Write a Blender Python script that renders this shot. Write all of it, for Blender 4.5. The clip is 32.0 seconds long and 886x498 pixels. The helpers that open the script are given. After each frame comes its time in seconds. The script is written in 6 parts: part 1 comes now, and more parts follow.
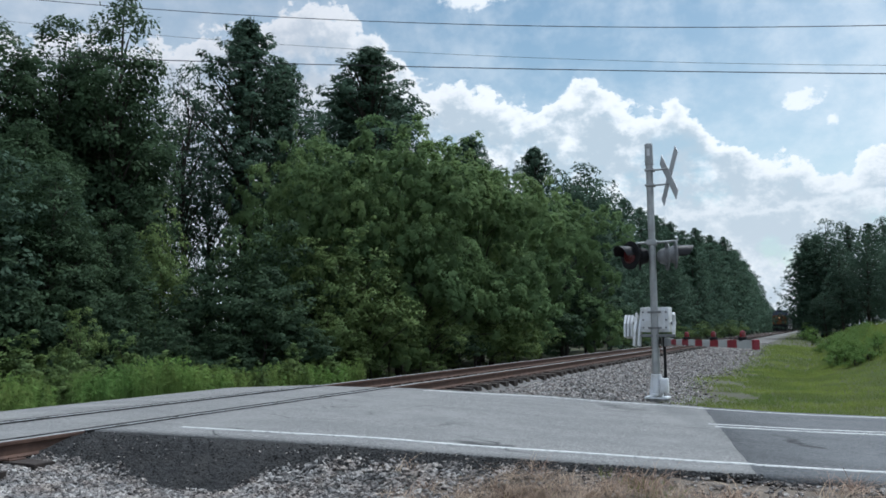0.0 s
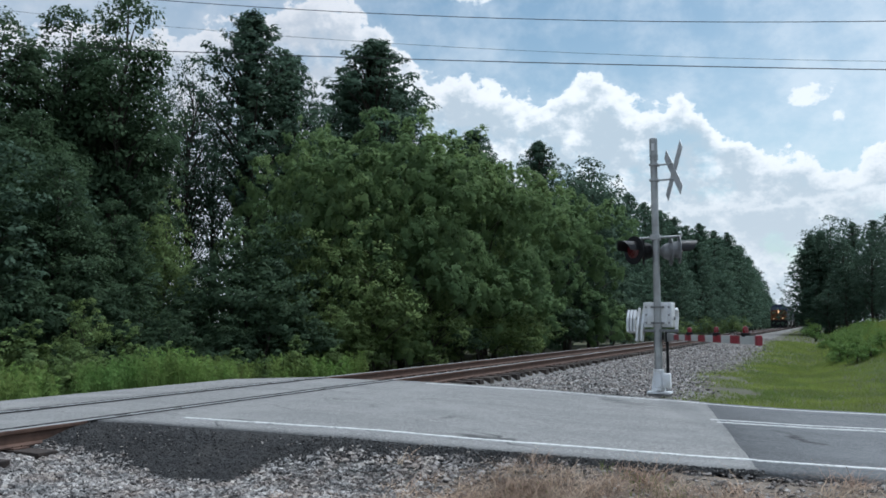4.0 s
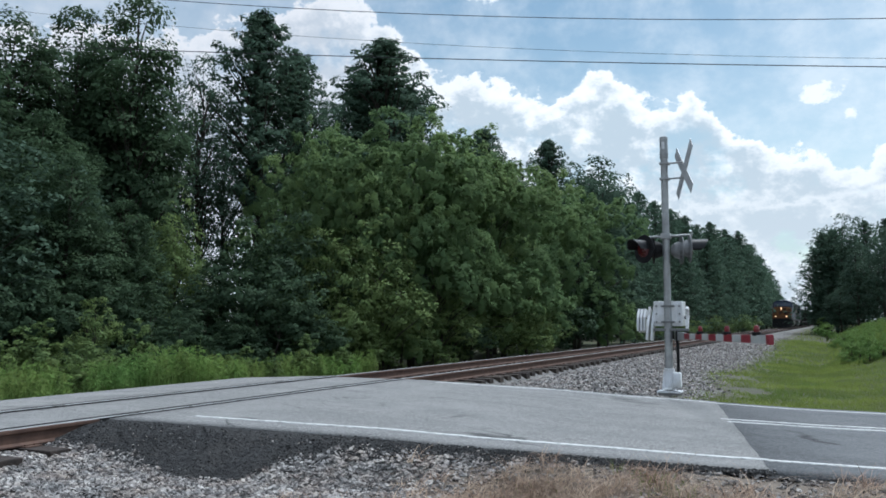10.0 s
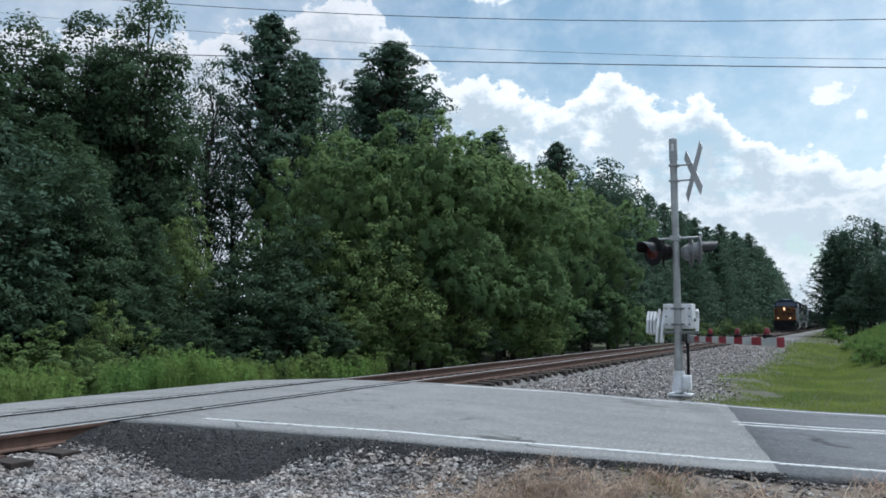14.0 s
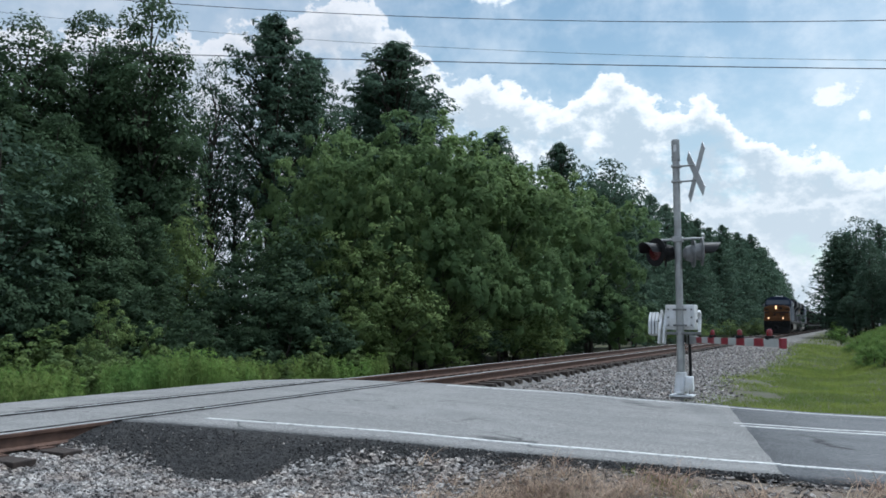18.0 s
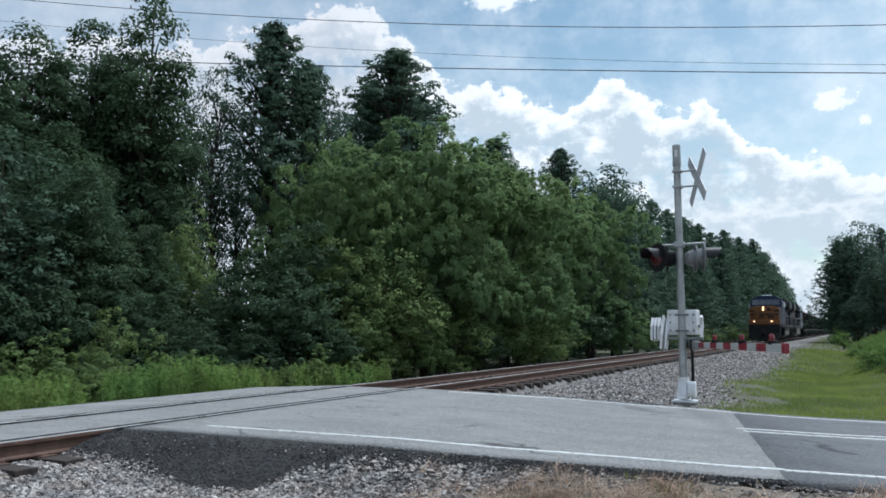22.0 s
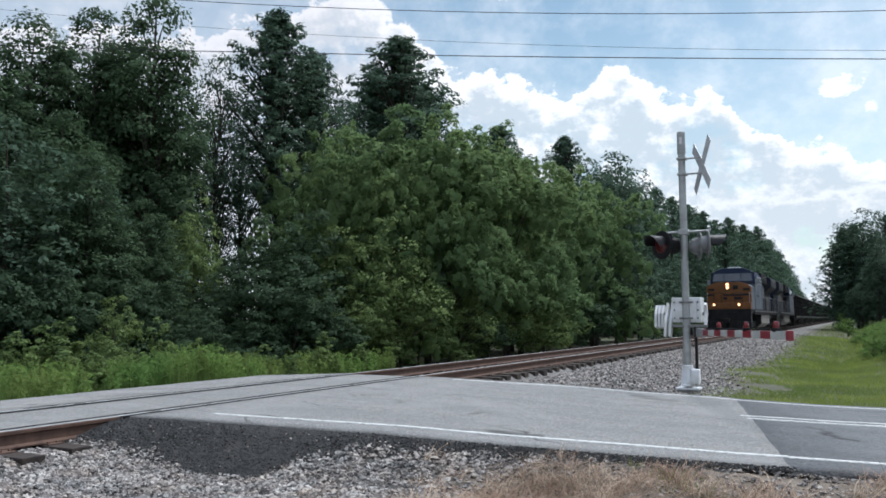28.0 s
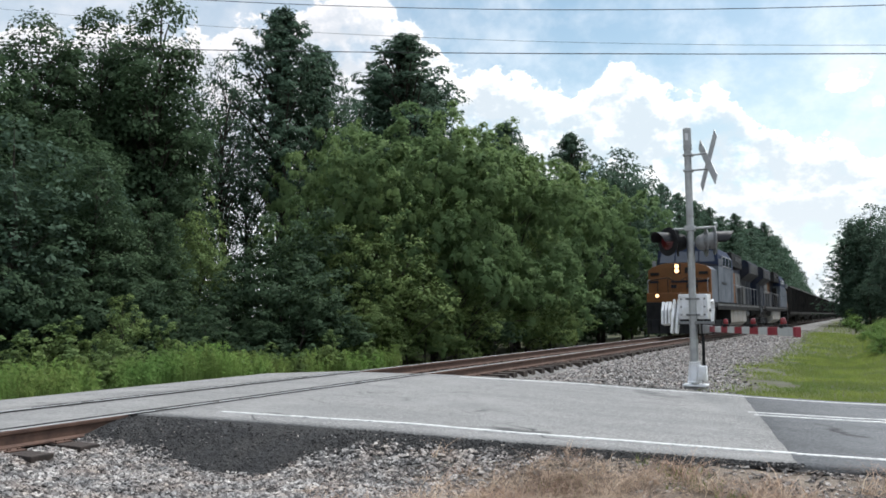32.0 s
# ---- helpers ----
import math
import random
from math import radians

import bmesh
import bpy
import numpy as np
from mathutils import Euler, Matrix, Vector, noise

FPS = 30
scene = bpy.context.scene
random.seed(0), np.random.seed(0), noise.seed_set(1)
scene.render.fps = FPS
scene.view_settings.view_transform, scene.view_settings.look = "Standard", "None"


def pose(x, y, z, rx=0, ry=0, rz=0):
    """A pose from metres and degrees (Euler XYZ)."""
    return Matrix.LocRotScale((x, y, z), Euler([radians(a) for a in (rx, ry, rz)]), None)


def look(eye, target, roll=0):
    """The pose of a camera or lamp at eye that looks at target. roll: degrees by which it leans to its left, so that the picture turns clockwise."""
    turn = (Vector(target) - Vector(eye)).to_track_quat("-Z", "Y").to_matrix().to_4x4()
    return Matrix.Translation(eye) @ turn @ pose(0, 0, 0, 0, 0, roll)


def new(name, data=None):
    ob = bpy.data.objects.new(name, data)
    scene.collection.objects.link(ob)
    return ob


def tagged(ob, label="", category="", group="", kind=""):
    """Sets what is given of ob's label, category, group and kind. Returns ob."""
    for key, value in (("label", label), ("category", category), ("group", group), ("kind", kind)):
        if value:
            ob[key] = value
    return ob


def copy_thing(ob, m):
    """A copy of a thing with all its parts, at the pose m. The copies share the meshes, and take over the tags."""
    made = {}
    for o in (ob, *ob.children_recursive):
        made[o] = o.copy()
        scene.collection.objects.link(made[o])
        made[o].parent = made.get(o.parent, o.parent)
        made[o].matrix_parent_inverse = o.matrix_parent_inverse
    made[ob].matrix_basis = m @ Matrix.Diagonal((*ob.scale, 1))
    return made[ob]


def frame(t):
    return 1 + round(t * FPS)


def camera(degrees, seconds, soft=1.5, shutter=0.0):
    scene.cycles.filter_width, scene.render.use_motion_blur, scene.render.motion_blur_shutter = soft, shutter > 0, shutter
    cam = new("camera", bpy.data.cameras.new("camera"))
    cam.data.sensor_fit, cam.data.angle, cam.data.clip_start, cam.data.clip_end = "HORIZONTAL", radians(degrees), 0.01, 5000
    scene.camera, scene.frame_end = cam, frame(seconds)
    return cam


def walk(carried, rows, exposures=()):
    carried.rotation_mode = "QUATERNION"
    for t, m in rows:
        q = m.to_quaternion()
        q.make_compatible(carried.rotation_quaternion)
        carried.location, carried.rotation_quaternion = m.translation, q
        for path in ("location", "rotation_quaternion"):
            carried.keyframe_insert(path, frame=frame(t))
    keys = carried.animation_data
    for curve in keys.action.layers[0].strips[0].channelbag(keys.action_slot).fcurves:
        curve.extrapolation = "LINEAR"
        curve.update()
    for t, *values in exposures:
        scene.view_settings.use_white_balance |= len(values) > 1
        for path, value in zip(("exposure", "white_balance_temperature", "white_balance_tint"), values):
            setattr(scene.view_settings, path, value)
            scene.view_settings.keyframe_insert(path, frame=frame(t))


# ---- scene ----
# Level crossing: the eye stands at the origin, the track runs along +y, the road along +x.
EYE = 1.5
TX = -7.93            # centre line of the track
RAIL = 0.457          # top of the rails
cam = camera(58.5, 32.0, soft=1.7)
# seconds, tilt up, lean, turn to the left of the track, in degrees
PATH = (
    (0, 5.811, -0.449, 25.326), (0.5, 5.733, -0.385, 25.231), (1, 5.564, -0.223, 25.090), (1.5, 5.508, -0.218, 25.087),
    (2, 5.491, -0.137, 25.194), (2.5, 5.310, -0.100, 25.437), (3, 5.248, -0.002, 25.578), (3.5, 5.348, 0.052, 25.587),
    (5.5, 5.200, -0.064, 25.536), (6, 5.190, -0.038, 25.630), (6.5, 5.252, 0.017, 25.775), (7, 5.134, 0.002, 25.937),
    (7.5, 5.126, 0.012, 26.020), (8, 5.226, 0.082, 26.046), (8.5, 5.287, 0.092, 26.109), (9, 5.235, 0.162, 26.163),
    (9.5, 5.185, 0.097, 26.210), (10, 5.252, 0.057, 26.274), (10.5, 5.376, 0.058, 26.353), (11, 5.451, 0.032, 26.464),
    (11.5, 5.412, -0.025, 26.619), (12, 5.386, 0.010, 26.688), (12.5, 5.382, -0.102, 26.730), (13, 5.444, -0.107, 26.791),
    (13.5, 5.466, -0.013, 26.840), (14, 5.438, 0.031, 26.923), (14.5, 5.435, 0.005, 27.065), (16.5, 5.475, 0.220, 27.063),
    (17, 5.530, 0.258, 27.062), (17.5, 5.550, 0.247, 27.082), (18, 5.464, 0.175, 27.076), (18.5, 5.481, 0.040, 27.040),
    (19, 5.545, 0.035, 27.010), (19.5, 5.519, 0.003, 27.083), (20, 5.396, 0.006, 27.279), (20.5, 5.438, 0.025, 27.332),
    (21, 5.650, -0.007, 27.304), (21.5, 5.867, -0.059, 27.209), (22, 5.913, -0.071, 27.182), (22.5, 5.762, -0.109, 27.081),
    (23, 5.571, -0.161, 26.975), (23.5, 5.216, -0.185, 26.876), (24, 4.772, -0.185, 26.966), (24.5, 4.553, -0.332, 27.267),
    (25, 4.492, -0.354, 27.504), (25.5, 4.624, -0.322, 27.397), (27.5, 5.257, -0.017, 27.386), (28, 5.053, -0.174, 27.471),
    (28.5, 4.901, -0.392, 27.689), (29, 4.731, -0.394, 27.772), (29.5, 4.456, -0.416, 27.769), (30, 4.525, -0.380, 27.798),
    (30.5, 4.731, -0.472, 27.771), (31, 4.825, -0.467, 27.785), (31.5, 4.803, -0.382, 27.836), (32, 4.873, -0.376, 27.904),
)


def aim(tilt, lean, turn):
    p, a, r = radians(tilt), radians(turn), radians(lean)
    f = Vector((-math.sin(a) * math.cos(p), math.cos(a) * math.cos(p), math.sin(p)))
    right = Vector((math.cos(a), math.sin(a), 0))
    up = right.cross(f)
    right, up = right * math.cos(r) + up * math.sin(r), up * math.cos(r) - right * math.sin(r)
    m = Matrix((right, up, -f)).transposed().to_4x4()
    m.translation = (0, 0, EYE)
    return m


walk(cam, [(t, aim(a, b, c)) for t, a, b, c in PATH],
     exposures=((0, -0.08, 5640, 8), (6.0, -0.08, 5640, 8), (7.6, 0.02, 5640, 8), (22.8, 0.05, 5640, 8), (24.0, 0.2, 5750, 9), (24.8, 0.35, 6000, 11), (25.5, 0.35, 6000, 11), (27.5, 0.2, 5850, 11), (28.5, 0.18, 5850, 11), (30.0, 0.4, 6150, 11), (32.0, 0.38, 6150, 11)))

# ---- world and sun ----
SUN_EL, SUN_AZ = 64.0, 34.0     # azimuth from +y to +x: ahead, high on the right
world = bpy.data.worlds.new("sky")
scene.world = world
world.use_nodes = True


# upper edges of the two cloud banks: azimuth and elevation in degrees
SKY_BACK = ((-180, 16), (-75, 17), (-46.4, 19.6), (-42.6, 20.5), (-37.8, 21.6), (-35.1, 23.1), (-32.8, 22.5), (-30.7, 21), (-28.6, 19.7), (-26.8, 17.2), (-24, 18.1), (-22.5, 17.6), (-19.4, 16.3), (-17.6, 15.6), (-16.4, 17.1), (-15.3, 17.9), (-13.1, 17.3), (-12.2, 15.1), (-10.5, 14.9), (-8.9, 16.1), (-7.5, 15.3), (-6.5, 13.4), (-4.6, 12.2), (-2.7, 11.4), (0, 10.9), (1.3, 10.4), (2.9, 11.3), (20, 14), (180, 16))
SKY_FRONT = ((-180, 10), (-40, 9), (-22, 9.9), (-19.9, 11.1), (-17.9, 9.2), (-15.5, 11.4), (-13.1, 8.9), (-10.1, 8), (-6.7, 8.5), (-5.3, 9), (-2.8, 8.3), (-1.4, 8.7), (0.6, 8.8), (2.8, 9.4), (20, 10), (180, 10))


def sky():
    nt = world.node_tree
    n, l = nt.nodes, nt.links
    n.clear()

    def node(kind, **kw):
        x = n.new(kind)
        for k, v in kw.items():
            if k == "op":
                x.operation = v
            elif k == "vals":
                for i, val in v.items():
                    x.inputs[i].default_value = val
        return x

    def math_(op, a, b=None, clamp=False):
        x = n.new("ShaderNodeMath")
        x.operation, x.use_clamp = op, clamp
        for i, v in enumerate((a, b)):
            if v is None:
                continue
            if isinstance(v, (int, float)):
                x.inputs[i].default_value = v
            else:
                l.new(v, x.inputs[i])
        return x.outputs[0]

    def smooth(v, lo, hi):
        x = n.new("ShaderNodeMapRange")
        x.interpolation_type = "SMOOTHSTEP"
        l.new(v, x.inputs[0])
        x.inputs[1].default_value, x.inputs[2].default_value = lo, hi
        return x.outputs[0]

    out = n.new("ShaderNodeOutputWorld")
    st = n.new("ShaderNodeTexSky")
    st.sky_type, st.sun_disc = "NISHITA", False
    st.sun_elevation, st.sun_rotation = radians(SUN_EL), radians(SUN_AZ)
    st.dust_density, st.ozone_density = 1.0, 1.0
    bg1 = n.new("ShaderNodeBackground")
    bg1.inputs[1].default_value = 0.126
    haze = n.new("ShaderNodeMix")
    haze.data_type, haze.blend_type = "RGBA", "MULTIPLY"
    haze.inputs[0].default_value = 1.0
    haze.inputs[7].default_value = (1.06, 1.08, 0.88, 1)
    l.new(st.outputs[0], haze.inputs[6])
    l.new(haze.outputs[2], bg1.inputs[0])
    tc = n.new("ShaderNodeTexCoord")
    sep = n.new("ShaderNodeSeparateXYZ")
    l.new(tc.outputs["Generated"], sep.inputs[0])
    # azimuth (degrees, + to the right of the track) and elevation
    az = math_("MULTIPLY", math_("ARCTAN2", sep.outputs[0], sep.outputs[1]), 57.29578)
    el = math_("MULTIPLY", math_("ARCSINE", sep.outputs[2]), 57.29578)
    comb = n.new("ShaderNodeCombineXYZ")
    l.new(math_("MULTIPLY", az, 0.1), comb.inputs[0])
    l.new(math_("MULTIPLY", el, 0.13), comb.inputs[1])
    def fbm(scale, detail, rough, off):
        x = n.new("ShaderNodeTexNoise")
        x.noise_dimensions = "3D"
        m = n.new("ShaderNodeVectorMath")
        m.operation = "ADD"
        l.new(comb.outputs[0], m.inputs[0])
        m.inputs[1].default_value = (off, off * 0.7, off)
        l.new(m.outputs[0], x.inputs["Vector"])
        x.inputs["Scale"].default_value, x.inputs["Detail"].default_value, x.inputs["Roughness"].default_value = scale, detail, rough
        return x.outputs[0]

    def skyline(points):
        """Elevation of a cloud bank's upper edge over the azimuth."""
        ramp = n.new("ShaderNodeValToRGB")
        ramp.color_ramp.interpolation = "LINEAR"
        e_ = ramp.color_ramp.elements
        while len(e_) < len(points):
            e_.new(0.5)
        for e, (a, h) in zip(e_, points):
            e.position = (a + 180) / 360
            e.color = (h / 30, h / 30, h / 30, 1)
        l.new(math_("DIVIDE", math_("ADD", az, 180), 360), ramp.inputs[0])
        return math_("MULTIPLY", ramp.outputs[0], 30)

    def mixf(f, a, b):
        x = n.new("ShaderNodeMix")
        x.data_type = "RGBA"
        l.new(f, x.inputs[0])
        for i, q in ((6, a), (7, b)):
            if isinstance(q, tuple):
                x.inputs[i].default_value = (*q, 1)
            else:
                l.new(q, x.inputs[i])
        return x.outputs[2]

    big = fbm(1.6, 3, 0.5, 3.1)
    fine = fbm(4.5, 9, 0.62, 9.7)
    wisp = fbm(2.4, 7, 0.62, 21.0)
    puffs = math_("ADD", math_("MULTIPLY", math_("SUBTRACT", big, 0.5), 2.0), math_("MULTIPLY", math_("SUBTRACT", fine, 0.5), 5.2))
    WHITE, GREY = (1.04, 1.01, 0.95), (0.575, 0.635, 0.655)

    def bank(points, rim, soft):
        d = math_("ADD", math_("SUBTRACT", skyline(points), el), puffs)
        body = math_("MULTIPLY", smooth(d, rim * 0.25, rim), smooth(fbm(4.2, 9, 0.6, 33.0), 0.3, 0.54))
        gaps = math_("MULTIPLY", smooth(fbm(2.6, 8, 0.6, 77.0), 0.5, 0.66), smooth(d, 1.2, 3.5))
        return math_("MULTIPLY", smooth(d, -0.12, soft), math_("SUBTRACT", 1.0, math_("MULTIPLY", gaps, 0.55))), mixf(body, WHITE, GREY)

    m1, c1 = bank(SKY_BACK, 2.0, 0.55)
    m2, c2 = bank(SKY_FRONT, 1.5, 1.0)
    tone = mixf(m2, c1, c2)
    mask = math_("MAXIMUM", m1, m2)
    # small clouds that stand apart: azimuth, elevation, half width, half height
    for a, h, w, g in ((-0.1, 15.0, 2.3, 0.9), (1.6, 13.3, 0.7, 0.6), (-22.4, 23.4, 3.0, 1.3), (-46.0, 15.0, 8.0, 4.0), (3.5, 22.6, 5.0, 1.2)):
        q = math_("ADD", math_("POWER", math_("DIVIDE", math_("SUBTRACT", az, a), w), 2.0), math_("POWER", math_("DIVIDE", math_("SUBTRACT", el, h), g), 2.0))
        v = math_("ADD", math_("SUBTRACT", 1.0, q), math_("MULTIPLY", math_("SUBTRACT", fine, 0.5), 4.5))
        mask = math_("MAXIMUM", mask, math_("MULTIPLY", smooth(v, 0.0, 0.8), 0.9))
    # a thin veil over the blue, denser towards the horizon and the sun
    veil = math_("ADD", math_("MULTIPLY", smooth(wisp, 0.35, 0.75), 0.34), math_("MULTIPLY", smooth(el, 26.0, 4.0), 0.22))
    veil = math_("ADD", veil, math_("MULTIPLY", smooth(az, -12.0, 6.0), 0.12))
    veil = math_("ADD", veil, math_("MULTIPLY", smooth(az, -22.0, -50.0), 0.3))
    mask = math_("MAXIMUM", mask, veil)
    # unseen broken cloud overhead, added all round to brighten the shaded parts
    over = math_("MULTIPLY", math_("MULTIPLY", smooth(fbm(1.1, 6, 0.55, 51.0), 0.36, 0.58), smooth(el, 25.0, 38.0)), 0.85)
    tone = mixf(smooth(el, 25.0, 34.0), tone, (0.93, 0.98, 1.0))
    mask = math_("MAXIMUM", mask, over)
    # thicker, duller cloud away from the sun
    tone = mixf(math_("MULTIPLY", math_("MULTIPLY", smooth(az, -18.0, -40.0), smooth(el, 34.0, 25.0)), 0.55), tone, (0.60, 0.575, 0.585))
    tone = mixf(math_("MULTIPLY", smooth(el, 13.0, 5.0), 0.5), tone, (0.68, 0.70, 0.69))
    bg2 = n.new("ShaderNodeBackground")
    bg2.inputs[1].default_value = 1.06
    l.new(tone, bg2.inputs[0])
    mix = n.new("ShaderNodeMixShader")
    l.new(mask, mix.inputs[0])
    l.new(bg1.outputs[0], mix.inputs[1])
    l.new(bg2.outputs[0], mix.inputs[2])
    l.new(mix.outputs[0], out.inputs[0])


sky()
sun = new("sun", bpy.data.lights.new("sun", "SUN"))
sun.data.energy, sun.data.angle, sun.data.color = 3.4, radians(22), (1.0, 0.965, 0.91)
sd = Vector((math.sin(radians(SUN_AZ)) * math.cos(radians(SUN_EL)), math.cos(radians(SUN_AZ)) * math.cos(radians(SUN_EL)), math.sin(radians(SUN_EL))))
sun.matrix_world = look(sd * 50, (0, 0, 0))


# ---- materials ----
def mat(name, c1, c2, scale=3.0, rough=0.8, metal=0.0, bump=0.0, bscale=None, c3=None, s3=0.4, isl=0.0, rnd=0.0, trans=0.0, emit=None, estr=0.0, spec=0.5, lo=0.35, hi=0.65):
    """Two colours mixed by noise at scale, a third by broader noise, variation by piece, relief."""
    m = bpy.data.materials.new(name)
    m.use_nodes = True
    n, l = m.node_tree.nodes, m.node_tree.links
    p = n["Principled BSDF"]
    p.inputs["Roughness"].default_value, p.inputs["Metallic"].default_value = rough, metal
    p.inputs["Specular IOR Level"].default_value = spec
    tc = n.new("ShaderNodeTexCoord")

    def noise_(s, d=6, r=0.6):
        x = n.new("ShaderNodeTexNoise")
        x.inputs["Scale"].default_value, x.inputs["Detail"].default_value, x.inputs["Roughness"].default_value = s, d, r
        l.new(tc.outputs["Object"], x.inputs["Vector"])
        return x.outputs[0]

    def rng(v, a, b, c=0.0, d=1.0):
        x = n.new("ShaderNodeMapRange")
        l.new(v, x.inputs[0])
        for i, q in enumerate((a, b, c, d)):
            x.inputs[1 + i].default_value = q
        return x.outputs[0]

    def mixc(f, a, b):
        x = n.new("ShaderNodeMix")
        x.data_type = "RGBA"
        l.new(f, x.inputs[0])
        for i, q in ((6, a), (7, b)):
            if isinstance(q, tuple):
                x.inputs[i].default_value = (*q, 1)
            else:
                l.new(q, x.inputs[i])
        return x.outputs[2]

    fine = noise_(scale)
    col = mixc(rng(fine, lo, hi), c1, c2)
    if c3:
        col = mixc(rng(noise_(s3, 4), 0.42, 0.68), col, c3)
    if isl or rnd:
        if isl:
            g = n.new("ShaderNodeNewGeometry")
            v, amt = g.outputs["Random Per Island"], isl
        else:
            g = n.new("ShaderNodeObjectInfo")
            v, amt = g.outputs["Random"], rnd
        h = n.new("ShaderNodeHueSaturation")
        l.new(col, h.inputs["Color"])
        l.new(rng(v, 0, 1, 1 - amt, 1 + amt), h.inputs["Value"])
        l.new(rng(v, 0, 1, 0.5 - amt * 0.03, 0.5 + amt * 0.03), h.inputs["Hue"])
        col = h.outputs[0]
    l.new(col, p.inputs["Base Color"])
    l.new(rng(noise_(scale * 0.6), 0.3, 0.7, max(rough - 0.12, 0.02), min(rough + 0.1, 1)), p.inputs["Roughness"])
    if bump:
        b = n.new("ShaderNodeBump")
        b.inputs["Strength"].default_value = 1.0
        b.inputs["Distance"].default_value = bump
        l.new(noise_(bscale or scale * 2, 5), b.inputs["Height"])
        l.new(b.outputs[0], p.inputs["Normal"])
    if emit:
        p.inputs["Emission Color"].default_value = (*emit, 1)
        p.inputs["Emission Strength"].default_value = estr
    if trans:
        t = n.new("ShaderNodeBsdfTranslucent")
        l.new(col, t.inputs["Color"])
        x = n.new("ShaderNodeMixShader")
        x.inputs[0].default_value = trans
        l.new(p.outputs[0], x.inputs[1])
        l.new(t.outputs[0], x.inputs[2])
        l.new(x.outputs[0], n["Material Output"].inputs[0])
    return m


def asphalt(name, dark, light, tar):
    """Worn asphalt: fine chippings, patches, streaks along the traffic and hair cracks."""
    m = bpy.data.materials.new(name)
    m.use_nodes = True
    n, l = m.node_tree.nodes, m.node_tree.links
    p = n["Principled BSDF"]
    tc = n.new("ShaderNodeTexCoord")

    def noise_(scale, detail=4, stretch=(1, 1, 1), rough=0.6):
        mp = n.new("ShaderNodeMapping")
        mp.inputs["Scale"].default_value = stretch
        l.new(tc.outputs["Object"], mp.inputs[0])
        x = n.new("ShaderNodeTexNoise")
        x.inputs["Scale"].default_value, x.inputs["Detail"].default_value, x.inputs["Roughness"].default_value = scale, detail, rough
        l.new(mp.outputs[0], x.inputs["Vector"])
        return x.outputs[0]

    def rng(v, a, b, c=0.0, d=1.0):
        x = n.new("ShaderNodeMapRange")
        l.new(v, x.inputs[0])
        for i, q in enumerate((a, b, c, d)):
            x.inputs[1 + i].default_value = q
        return x.outputs[0]

    def mixc(f, a, b):
        x = n.new("ShaderNodeMix")
        x.data_type = "RGBA"
        l.new(f, x.inputs[0])
        for i, q in ((6, a), (7, b)):
            if isinstance(q, tuple):
                x.inputs[i].default_value = (*q, 1)
            else:
                l.new(q, x.inputs[i])
        return x.outputs[2]

    chips = noise_(38, 3, rough=0.75)
    col = mixc(rng(chips, 0.36, 0.64), dark, light)
    bits = n.new("ShaderNodeTexVoronoi")
    bits.inputs["Scale"].default_value = 30
    l.new(tc.outputs["Object"], bits.inputs["Vector"])
    col = mixc(rng(bits.outputs["Distance"], 0.12, 0.32, 0.6, 0.0), col, tuple(1.6 * c for c in light))
    col = mixc(rng(noise_(14, 5, rough=0.75), 0.5, 0.68, 0, 0.8), col, dark)
    col = mixc(rng(noise_(1.1, 5, (0.35, 2.2, 1)), 0.45, 0.72, 0, 0.55), col, tar)
    col = mixc(rng(noise_(0.9, 4), 0.5, 0.75, 0, 0.5), col, light)
    v = n.new("ShaderNodeTexVoronoi")
    v.feature = "DISTANCE_TO_EDGE"
    mp = n.new("ShaderNodeMapping")
    mp.inputs["Scale"].default_value = (0.22, 1.1, 1)
    wob = n.new("ShaderNodeVectorMath")
    wob.operation = "MULTIPLY_ADD"
    nz = n.new("ShaderNodeTexNoise")
    nz.inputs["Scale"].default_value = 2.0
    l.new(tc.outputs["Object"], nz.inputs["Vector"])
    l.new(nz.outputs["Color"], wob.inputs[0])
    wob.inputs[1].default_value = (0.9, 0.9, 0)
    l.new(tc.outputs["Object"], wob.inputs[2])
    l.new(wob.outputs[0], mp.inputs[0])
    l.new(mp.outputs[0], v.inputs["Vector"])
    v.inputs["Scale"].default_value = 0.9
    crack = n.new("ShaderNodeMath")
    crack.operation = "MULTIPLY"
    l.new(rng(v.outputs["Distance"], 0.0, 0.016, 1.0, 0.0), crack.inputs[0])
    l.new(rng(noise_(0.5, 2), 0.5, 0.6), crack.inputs[1])
    col = mixc(crack.outputs[0], col, tuple(0.35 * c for c in tar))
    l.new(col, p.inputs["Base Color"])
    p.inputs["Roughness"].default_value = 0.88
    b = n.new("ShaderNodeBump")
    b.inputs["Distance"].default_value = 0.012
    l.new(noise_(55, 3, rough=0.7), b.inputs["Height"])
    l.new(b.outputs[0], p.inputs["Normal"])
    return m


